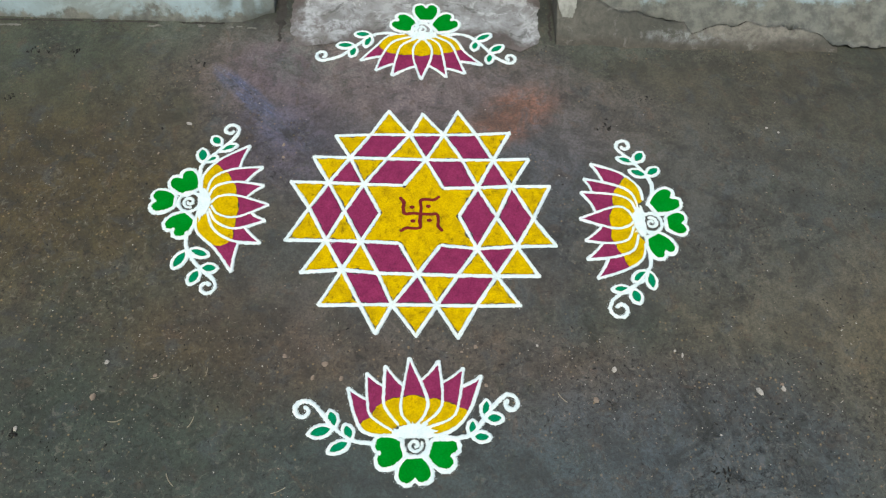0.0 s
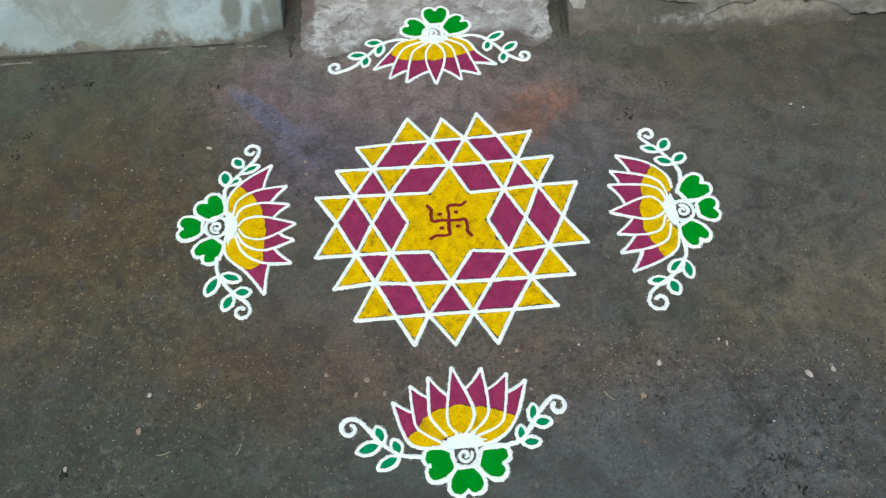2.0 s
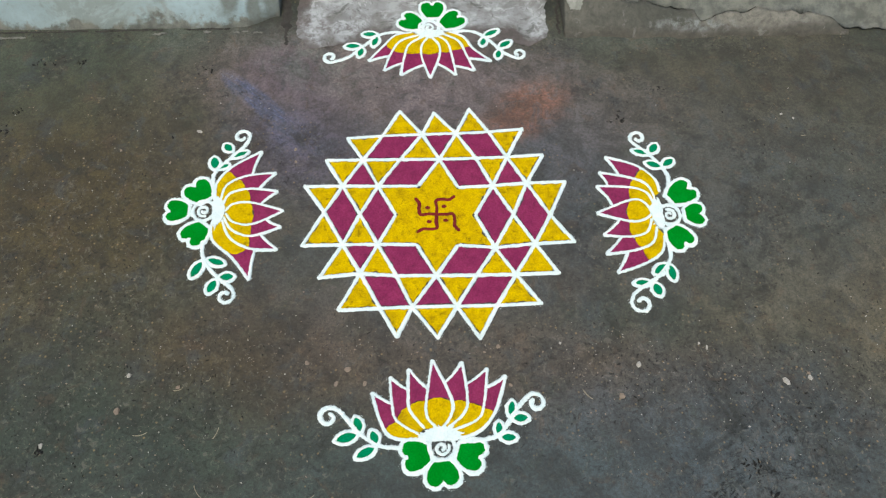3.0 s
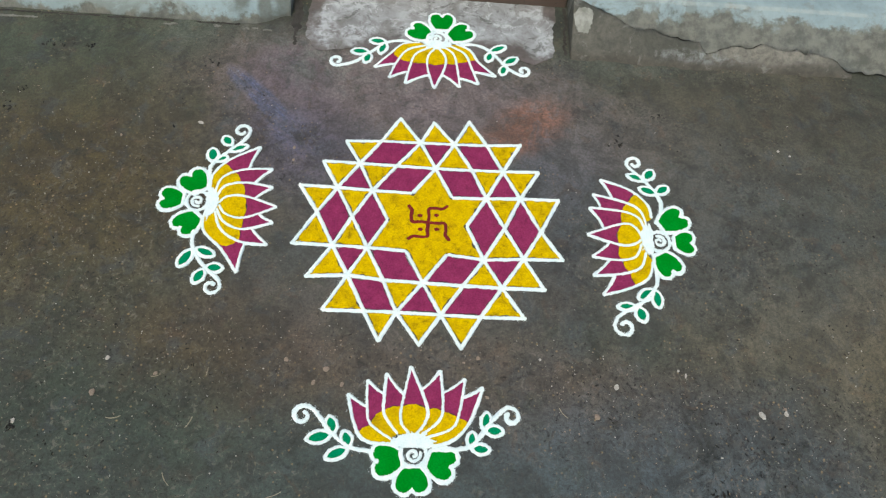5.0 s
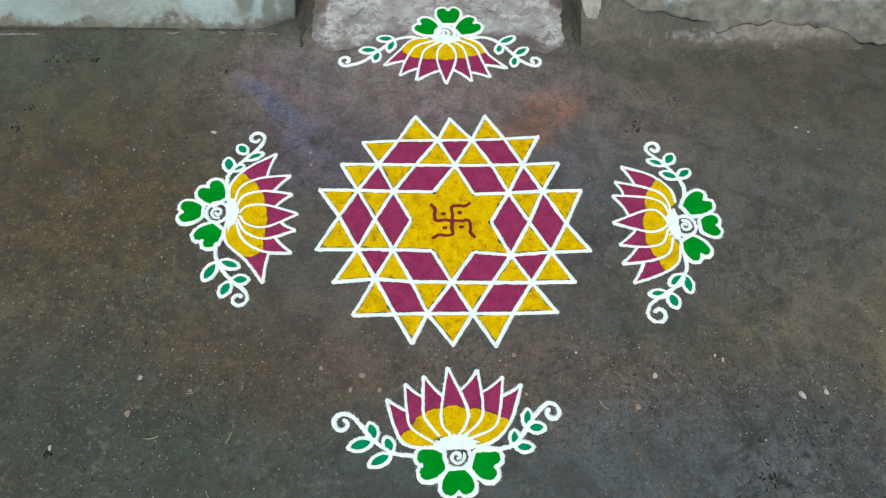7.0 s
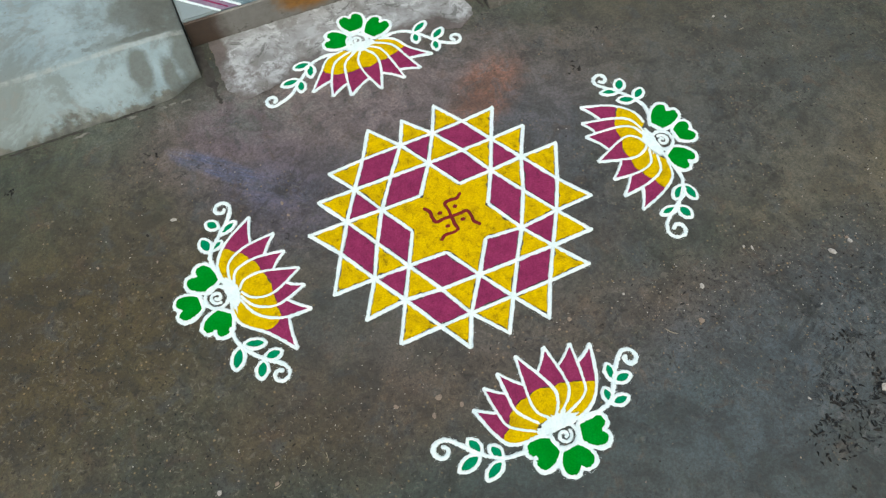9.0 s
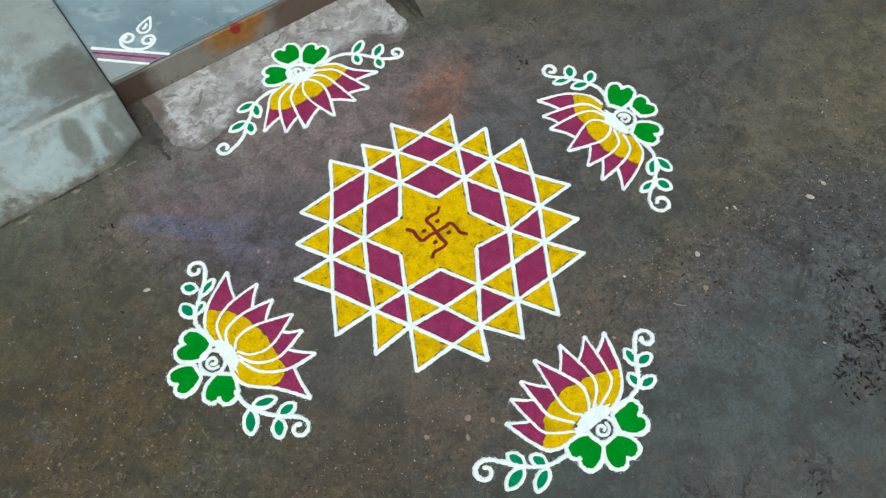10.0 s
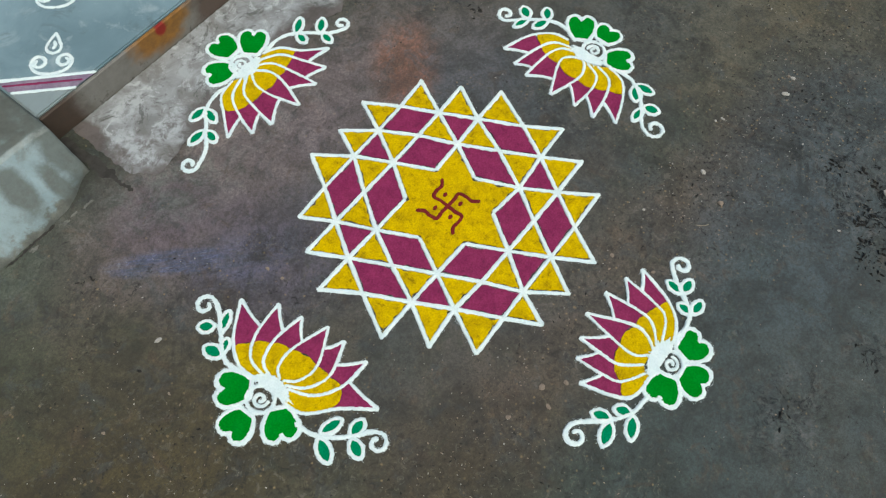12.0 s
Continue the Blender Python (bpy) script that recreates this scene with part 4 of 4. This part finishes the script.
lotus((-0.606, 0.024), -90, "maroon and yellow powder lotus with green leaves and bold spiral", (-0.0, -0.0),
      (((0.004, 0.056), (-0.018, 0.073), (-0.023, 0.12), (0.004, 0.208)), ((0.009, 0.057), (0.037, 0.081), (0.043, 0.131), (0.004, 0.208)), 0.65, 0.62),
      (((-0.01, 0.046), (-0.051, 0.063), (-0.066, 0.116), (-0.056, 0.19), 0.78, 0.6), ((-0.024, 0.04), (-0.078, 0.052), (-0.107, 0.102), (-0.116, 0.181), 0.78, 0.55), ((-0.03, 0.025), (-0.087, 0.026), (-0.139, 0.063), (-0.188, 0.138), 0.73, 0.58)),
      (((0.019, 0.053), (0.059, 0.077), (0.079, 0.129), (0.053, 0.205), 0.8, 0.62), ((0.028, 0.05), (0.082, 0.074), (0.116, 0.128), (0.121, 0.2), 0.78, 0.62), ((0.036, 0.024), (0.09, 0.033), (0.143, 0.088), (0.207, 0.135), 0.72, 0.57)),
      (((-0.072, 0.018), (-0.108, 0.013), (-0.132, 0.024), (-0.167, 0.053), (-0.201, 0.083)), (-0.239, 0.078), 0.023, ((-0.188, 0.056, -0.218, 0.029, 0.028), (-0.167, 0.053, -0.191, 0.106, 0.021), (-0.128, 0.017, -0.178, 0.008, 0.031), (-0.132, 0.021, -0.148, 0.058, 0.019))),
      (((0.089, 0.007), (0.131, 0.012), (0.169, 0.032), (0.198, 0.059), (0.22, 0.086)), (0.248, 0.08), 0.022, ((0.147, 0.015, 0.202, -0.013, 0.031), (0.144, 0.022, 0.162, 0.077, 0.026), (0.196, 0.058, 0.196, 0.104, 0.027), (0.201, 0.054, 0.245, 0.034, 0.029))),
      ((-0.034, 0.003, -0.074, -0.03, 0.062), (-0.002, -0.04, -0.001, -0.084, 0.056), (0.044, 0.007, 0.082, -0.025, 0.058)), smears=14)
lotus((-0.002, -0.61), 0, "lotus in maroon and yellow powder with a thickly smeared white heart", (-0.004, -0.003),
      (((-0.014, 0.043), (-0.035, 0.068), (-0.036, 0.107), (-0.02, 0.207)), ((-0.001, 0.043), (0.019, 0.07), (0.022, 0.111), (-0.02, 0.207)), 0.65, 0.63),
      (((-0.041, 0.041), (-0.074, 0.084), (-0.078, 0.121), (-0.076, 0.186), 0.78, 0.43), ((-0.055, 0.029), (-0.104, 0.061), (-0.115, 0.101), (-0.12, 0.167), 0.75, 0.33), ((-0.051, 0.014), (-0.117, 0.025), (-0.142, 0.063), (-0.162, 0.131), 0.67, 0.5)),
      (((0.011, 0.042), (0.051, 0.077), (0.059, 0.121), (0.05, 0.2), 0.8, 0.52), ((0.028, 0.038), (0.081, 0.061), (0.098, 0.102), (0.109, 0.183), 0.78, 0.58), ((0.037, 0.016), (0.087, 0.036), (0.123, 0.081), (0.152, 0.164), 0.8, 0.63)),
      (((-0.09, -0.001), (-0.143, 0.006), (-0.177, 0.026), (-0.205, 0.054), (-0.233, 0.086)), (-0.26, 0.075), 0.023, ((-0.185, 0.036, -0.201, 0.079, 0.027), (-0.19, 0.033, -0.249, 0.018, 0.029), (-0.148, 0.008, -0.164, 0.046, 0.026), (-0.15, 0.003, -0.202, -0.022, 0.027))),
      (((0.037, 0.009), (0.081, 0.011), (0.118, 0.02), (0.142, 0.04), (0.166, 0.075)), (0.216, 0.096), 0.023, ((0.156, 0.062, 0.163, 0.108, 0.024), (0.158, 0.06, 0.203, 0.061, 0.027), (0.127, 0.018, 0.128, 0.06, 0.023), (0.128, 0.017, 0.172, 0.016, 0.025))),
      ((-0.032, -0.013, -0.078, -0.021, 0.06), (-0.006, -0.033, -0.003, -0.075, 0.063), (0.031, -0.012, 0.076, -0.025, 0.06)), smears=40)
lotus((0.625, -0.012), 90, "lotus in maroon and yellow powder with slender petals", (-0.002, 0.01),
      (((0.001, 0.057), (-0.016, 0.079), (-0.02, 0.118), (0.006, 0.203)), ((0.008, 0.056), (0.036, 0.07), (0.046, 0.106), (0.006, 0.203)), 0.65, 0.68),
      (((-0.012, 0.058), (-0.054, 0.078), (-0.067, 0.125), (-0.06, 0.194), 0.78, 0.6), ((-0.038, 0.049), (-0.086, 0.068), (-0.108, 0.121), (-0.117, 0.195), 0.78, 0.52), ((-0.064, 0.034), (-0.114, 0.049), (-0.148, 0.102), (-0.172, 0.173), 0.73, 0.58)),
      (((0.035, 0.047), (0.068, 0.06), (0.086, 0.103), (0.092, 0.193), 0.82, 0.67), ((0.053, 0.041), (0.095, 0.056), (0.119, 0.103), (0.136, 0.181), 0.85, 0.58), ((0.069, 0.024), (0.113, 0.032), (0.158, 0.077), (0.187, 0.157), 0.78, 0.57)),
      (((-0.086, 0.027), (-0.119, 0.026), (-0.144, 0.036), (-0.181, 0.067), (-0.2, 0.094), (-0.22, 0.126)), (-0.256, 0.122), 0.028, ((-0.149, 0.037, -0.179, 0.085, 0.03), (-0.149, 0.035, -0.204, 0.031, 0.027), (-0.199, 0.091, -0.202, 0.141, 0.023), (-0.2, 0.084, -0.244, 0.071, 0.031))),
      (((0.052, 0.016), (0.085, -0.002), (0.119, -0.007), (0.15, 0.003), (0.185, 0.026)), (0.251, 0.055), 0.023, ((0.194, 0.03, 0.21, 0.083, 0.022), (0.196, 0.03, 0.234, 0.002, 0.03), (0.15, 0.003, 0.168, 0.053, 0.026), (0.152, 0.003, 0.179, -0.037, 0.027))),
      ((-0.042, 0.012, -0.087, -0.014, 0.058), (-0.001, -0.033, -0.002, -0.071, 0.056), (0.045, -0.001, 0.077, -0.052, 0.06)), smears=22)
lotus((-0.006, 0.667), 180, "lotus in maroon and yellow powder reaching onto the cement apron", (-0.004, 0.002),
      (((-0.01, 0.04), (-0.032, 0.074), (-0.031, 0.122), (-0.003, 0.203)), ((-0.001, 0.041), (0.02, 0.076), (0.019, 0.127), (-0.003, 0.203)), 0.53, 0.53),
      (((-0.025, 0.034), (-0.056, 0.061), (-0.069, 0.115), (-0.079, 0.192), 0.78, 0.57), ((-0.042, 0.027), (-0.091, 0.058), (-0.113, 0.115), (-0.134, 0.176), 0.82, 0.5), ((-0.062, 0.019), (-0.106, 0.041), (-0.135, 0.09), (-0.187, 0.14), 0.72, 0.57)),
      (((0.012, 0.038), (0.057, 0.07), (0.072, 0.121), (0.083, 0.19), 0.77, 0.58), ((0.027, 0.032), (0.083, 0.056), (0.113, 0.109), (0.132, 0.172), 0.77, 0.58), ((0.047, 0.022), (0.098, 0.033), (0.135, 0.077), (0.179, 0.134), 0.7, 0.58)),
      (((-0.074, 0.019), (-0.126, 0.017), (-0.166, 0.037), (-0.195, 0.069), (-0.224, 0.105)), (-0.269, 0.109), 0.02, ((-0.166, 0.041, -0.22, 0.011, 0.025), (-0.169, 0.044, -0.16, 0.085, 0.025), (-0.209, 0.087, -0.255, 0.056, 0.026), (-0.212, 0.094, -0.202, 0.135, 0.025))),
      (((0.07, 0.024), (0.105, 0.019), (0.147, 0.032), (0.198, 0.079), (0.234, 0.115)), (0.29, 0.116), 0.021, ((0.15, 0.028, 0.204, 0.027, 0.026), (0.151, 0.034, 0.167, 0.082, 0.025), (0.199, 0.074, 0.255, 0.075, 0.026), (0.197, 0.079, 0.206, 0.123, 0.026))),
      ((-0.044, -0.005, -0.091, -0.039, 0.058), (-0.017, -0.038, -0.016, -0.089, 0.062), (0.02, -0.005, 0.066, -0.032, 0.058)), smears=8)

# ---- border and lamp drawings on the landing ----


def on_floor(name, label, category, group=""):
    return thing(name, label, category, group, Matrix.Translation((0, 0, FLOOR_Z)))


border = on_floor("border_rangoli", "white and purple stripes crossing the landing's corner", "rangoli")
for name, a, b, w, mat in (("white_stripe", (-0.440, 1.004), (-0.276, 0.850), 0.0048, WHITE), ("white_stripe", (-0.444, 0.954), (-0.336, 0.851), 0.0040, WHITE)):
    bm = bmesh.new()
    trail(bm, [V2(*a).lerp(V2(*b), i / 30) for i in range(31)], w, 0.0035, 0.0006)
    part(name, bm, mat, border)
bm = bmesh.new()
bed(bm, [V2(-0.443, 0.998), V2(-0.445, 0.962), V2(-0.335, 0.855), V2(-0.283, 0.851)], 0.0012, 0.0008, 0.005)
part("purple_band", bm, PURPLE, border, "thin purple powder between the stripes")
bm = bmesh.new()
trail(bm, [V2(-0.444, 0.985).lerp(V2(-0.312, 0.858), i / 30) for i in range(31)], 0.0034, 0.0026, 0.0008)
part("maroon_stripe", bm, MAROON, border)


def lamp_drawing(at, angle):
    th = thing("lamp_rangoli", "oil lamp drawn in white powder with curled rims and a flame", "rangoli", "lamps on the landing", Matrix.Translation((at[0], at[1], FLOOR_Z)) @ Matrix.Rotation(radians(angle), 4, "Z"))
    for s in (-1, 1):
        bm = bmesh.new()
        bowl = bezier(V2(0, 0), V2(s * 0.045, -0.002), V2(s * 0.062, 0.040), V2(s * 0.034, 0.056), 14)
        curl = [V2(s * 0.030, 0.036) + V2(s * math.cos(a), math.sin(a)) * (0.0195 - 0.0125 * i / 20) for i, a in ((i, radians(80 + i * 18)) for i in range(21))]
        trail(bm, bowl + curl, 0.0043, 0.0036, 0.0006)
        part("bowl_curl", bm, WHITE, th)
    bm = bmesh.new()
    tip, foot = V2(0.006, 0.126), V2(0.002, 0.062)
    flame = bezier(tip, V2(-0.002, 0.106), V2(-0.034, 0.074), foot, 16) + bezier(foot, V2(0.034, 0.066), V2(0.016, 0.098), tip, 16)[1:]
    trail(bm, flame, 0.0036, 0.0036, 0.0006)
    part("flame", bm, WHITE, th)
    bm = bmesh.new()
    trail(bm, [V2(0.001, 0.074), V2(0.006, 0.086), V2(0.004, 0.100)], 0.0040, 0.0036, 0.0006)
    part("flame_core", bm, WHITE, th)


lamp_drawing((-0.348, 0.928), -43)
lamp_drawing((-0.205, 1.080), -43)

# ---- loose grit, pebbles and straws ----


def pebble_mesh(bm, at, r, flat, seed):
    r3 = random.Random(seed)
    made = bmesh.ops.create_icosphere(bm, subdivisions=1, radius=1.0)["verts"]
    turn, sx, sy = r3.uniform(0, math.tau), r3.uniform(0.7, 1.25), r3.uniform(0.6, 1.0)
    for v in made:
        k = r * (1 + r3.uniform(-0.25, 0.25))
        x, y = v.co.x * sx * k, v.co.y * sy * k
        v.co = Vector((at[0] + x * math.cos(turn) - y * math.sin(turn), at[1] + x * math.sin(turn) + y * math.cos(turn), v.co.z * r * flat + r * flat * 0.7))


SINGLES = (
    (0.812, -0.479, 0.010), (-0.727, -0.423, 0.006), (-0.647, 0.284, 0.008), (-0.895, -0.583, 0.007), (0.287, -0.368, 0.005), (0.469, -0.428, 0.007), (0.871, -0.472, 0.007),
    (0.623, -0.378, 0.005), (0.640, -0.389, 0.005), (0.700, -0.584, 0.004), (0.998, 0.317, 0.005), (1.030, 0.302, 0.004), (0.700, -0.810, 0.012), (0.530, -0.762, 0.004), (-0.918, -0.706, 0.007))
TAN_SINGLES = (
    (-0.742, -0.508, 0.010), (0.417, -0.504, 0.010), (-0.221, -0.423, 0.008), (-0.247, -0.457, 0.007), (-0.180, -0.458, 0.007), (-0.316, -0.404, 0.006), (0.137, -0.373, 0.006), (0.103, -0.387, 0.005),
    (0.160, -0.470, 0.005), (-0.714, 0.180, 0.004), (-0.852, 0.224, 0.004), (-0.948, 0.199, 0.004), (-0.379, 0.218, 0.005), (-0.376, 0.177, 0.006), (0.871, -0.460, 0.005), (-0.611, -0.455, 0.007))
for i, (x, y, r) in enumerate(SINGLES + TAN_SINGLES):
    tan = i >= len(SINGLES)
    bm = bmesh.new()
    pebble_mesh(bm, (0, 0), r, 0.42, i)
    ob = solid("pebble", bm, STONE_TAN if tan else STONE)
    ob.location = (x, y, -0.0012)
    tagged(ob, "tan stone chip on the cement yard" if tan else "small pale stone chip on the cement yard", "pebble", "pebbles on the yard")


def clear_of_drawing(x, y):
    if math.hypot(x, y) < 0.36 or y > 0.58:
        return False
    for cx, cy, vx, vy in ((-0.606, 0.024, 1, 0), (-0.002, -0.61, 0, 1), (0.625, -0.012, -1, 0), (-0.006, 0.667, 0, -1)):
        u, v = (x - cx) * vy - (y - cy) * vx, (x - cx) * vx + (y - cy) * vy
        if abs(u) < 0.30 and -0.11 < v < 0.22:
            return False
    return True


def strew(name, count, sizes, material, label, spots, seed, slim=(0.3, 0.9)):
    rnd = random.Random(seed)
    bm = bmesh.new()
    for n in range(count):
        cx, cy, sx, sy = spots[n % len(spots)]
        x, y = rnd.gauss(cx, sx), rnd.gauss(cy, sy)
        if not clear_of_drawing(x, y):
            continue
        r = (sizes[0] + (sizes[1] - sizes[0]) * rnd.random() ** 2.2) * (1.5 if rnd.random() < 0.05 else 1.0)
        turn, k = rnd.uniform(0, math.tau), rnd.uniform(*slim)
        base = []
        for a in (0, 1.3, 2.6, 3.9, 5.1):
            p, q = r * math.cos(a) * rnd.uniform(0.5, 1.3), r * k * math.sin(a) * rnd.uniform(0.5, 1.3)
            base.append(bm.verts.new((x + p * math.cos(turn) - q * math.sin(turn), y + p * math.sin(turn) + q * math.cos(turn), -0.001)))
        top = bm.verts.new((x + rnd.uniform(-0.3, 0.3) * r, y + rnd.uniform(-0.3, 0.3) * r, r * rnd.uniform(0.35, 0.7)))
        for i in range(5):
            bm.faces.new((base[i], base[(i + 1) % 5], top))
    tagged(solid(name, bm, material), label, "grit", kind="stuff")


YARD = ((-0.7, -0.3, 0.45, 0.3), (0.2, -0.55, 0.5, 0.22), (0.85, -0.3, 0.4, 0.35), (0.0, -0.3, 0.5, 0.3), (-0.3, 0.2, 0.5, 0.3))
SOUTH = ((0.0, -0.43, 0.35, 0.06), (-0.35, -0.40, 0.25, 0.08), (0.30, -0.44, 0.25, 0.07), (-0.70, -0.40, 0.25, 0.14), (0.90, -0.48, 0.18, 0.10), (-0.85, -0.70, 0.22, 0.12), (-0.85, 0.10, 0.25, 0.16))
strew("pale_grit", 800, (0.0009, 0.0026), STONE, "pale sand grains strewn on the cement", YARD + SOUTH, 3)
strew("tan_grit", 1300, (0.0009, 0.0030), STONE_TAN, "tan sand grains strewn on the cement", YARD + SOUTH, 4)
strew("dark_crumbs", 4200, (0.0010, 0.0044), CRUMB, "dark soil crumbs strewn on the cement", YARD + SOUTH + SOUTH + ((0.62, -0.80, 0.16, 0.12), (0.9, -0.5, 0.3, 0.2), (1.1, -0.35, 0.25, 0.2), (1.1, 0.1, 0.2, 0.15)), 5, (0.12, 0.55))
strew("soil_flecks", 190, (0.0030, 0.0085), CRUMB, "black soil flecks in shallow pits of the cement", ((-1.116, 0.540, 0.020, 0.005), (-1.017, 0.543, 0.010, 0.004), (-0.649, 0.508, 0.012, 0.008), (-1.182, 0.295, 0.02, 0.008),
      (-1.157, 0.361, 0.008, 0.008), (0.651, 0.417, 0.016, 0.005), (0.672, 0.274, 0.012, 0.012), (0.530, 0.309, 0.015, 0.010), (0.80, -0.54, 0.06, 0.025), (-0.900, -0.597, 0.006, 0.006),
      (0.60, -0.84, 0.06, 0.03), (0.53, -0.86, 0.04, 0.03), (0.68, -0.77, 0.05, 0.05), (0.28, -0.934, 0.010, 0.022), (0.06, -0.865, 0.03, 0.02), (0.47, -0.48, 0.05, 0.03)), 8, (0.15, 0.5))


FLAKED = ((0.683, -0.684, 0.03, 0.02), (0.713, -0.771, 0.02, 0.025), (0.575, -0.793, 0.02, 0.014), (0.619, -0.811, 0.02, 0.02), (0.581, -0.845, 0.03, 0.02), (0.501, -0.843, 0.02, 0.016), (0.54, -0.883, 0.03, 0.02), (0.669, -0.85, 0.03, 0.02), (0.695, -0.806, 0.02, 0.02))
strew("cement_flakes", 170, (0.0035, 0.0105), CRUMB, "dark broken flakes of the worn cement skin", FLAKED, 12, (0.12, 0.4))


def straw(x, y, angle, length, bend):
    bm = bmesh.new()
    pts = [V2(length * (t - 0.5), bend * (t - 0.5) ** 2) for t in (i / 10 for i in range(11))]
    trail(bm, pts, 0.0010, 0.002, 0.0003, 0.004, 1.0, 0)
    ob = solid("straw", bm, STRAW)
    ob.matrix_world = pose(x, y, -0.0005, 0, 0, angle)
    tagged(ob, "bit of dry straw on the cement yard", "straw", "straws on the yard")


for args in ((-0.540, -0.694, -55, 0.036, 0.012), (-0.301, -0.716, 24, 0.034, 0.008), (1.043, 0.240, 5, 0.016, 0.0), (0.337, -0.500, -48, 0.032, 0.010), (-0.681, -0.565, 10, 0.034, 0.016),
             (-0.493, -0.444, 86, 0.020, 0.004), (-0.511, -0.566, 66, 0.030, 0.010), (-0.541, -0.440, 40, 0.014, 0.02), (-0.611, -0.462, 10, 0.018, 0.004)):
    straw(*args)
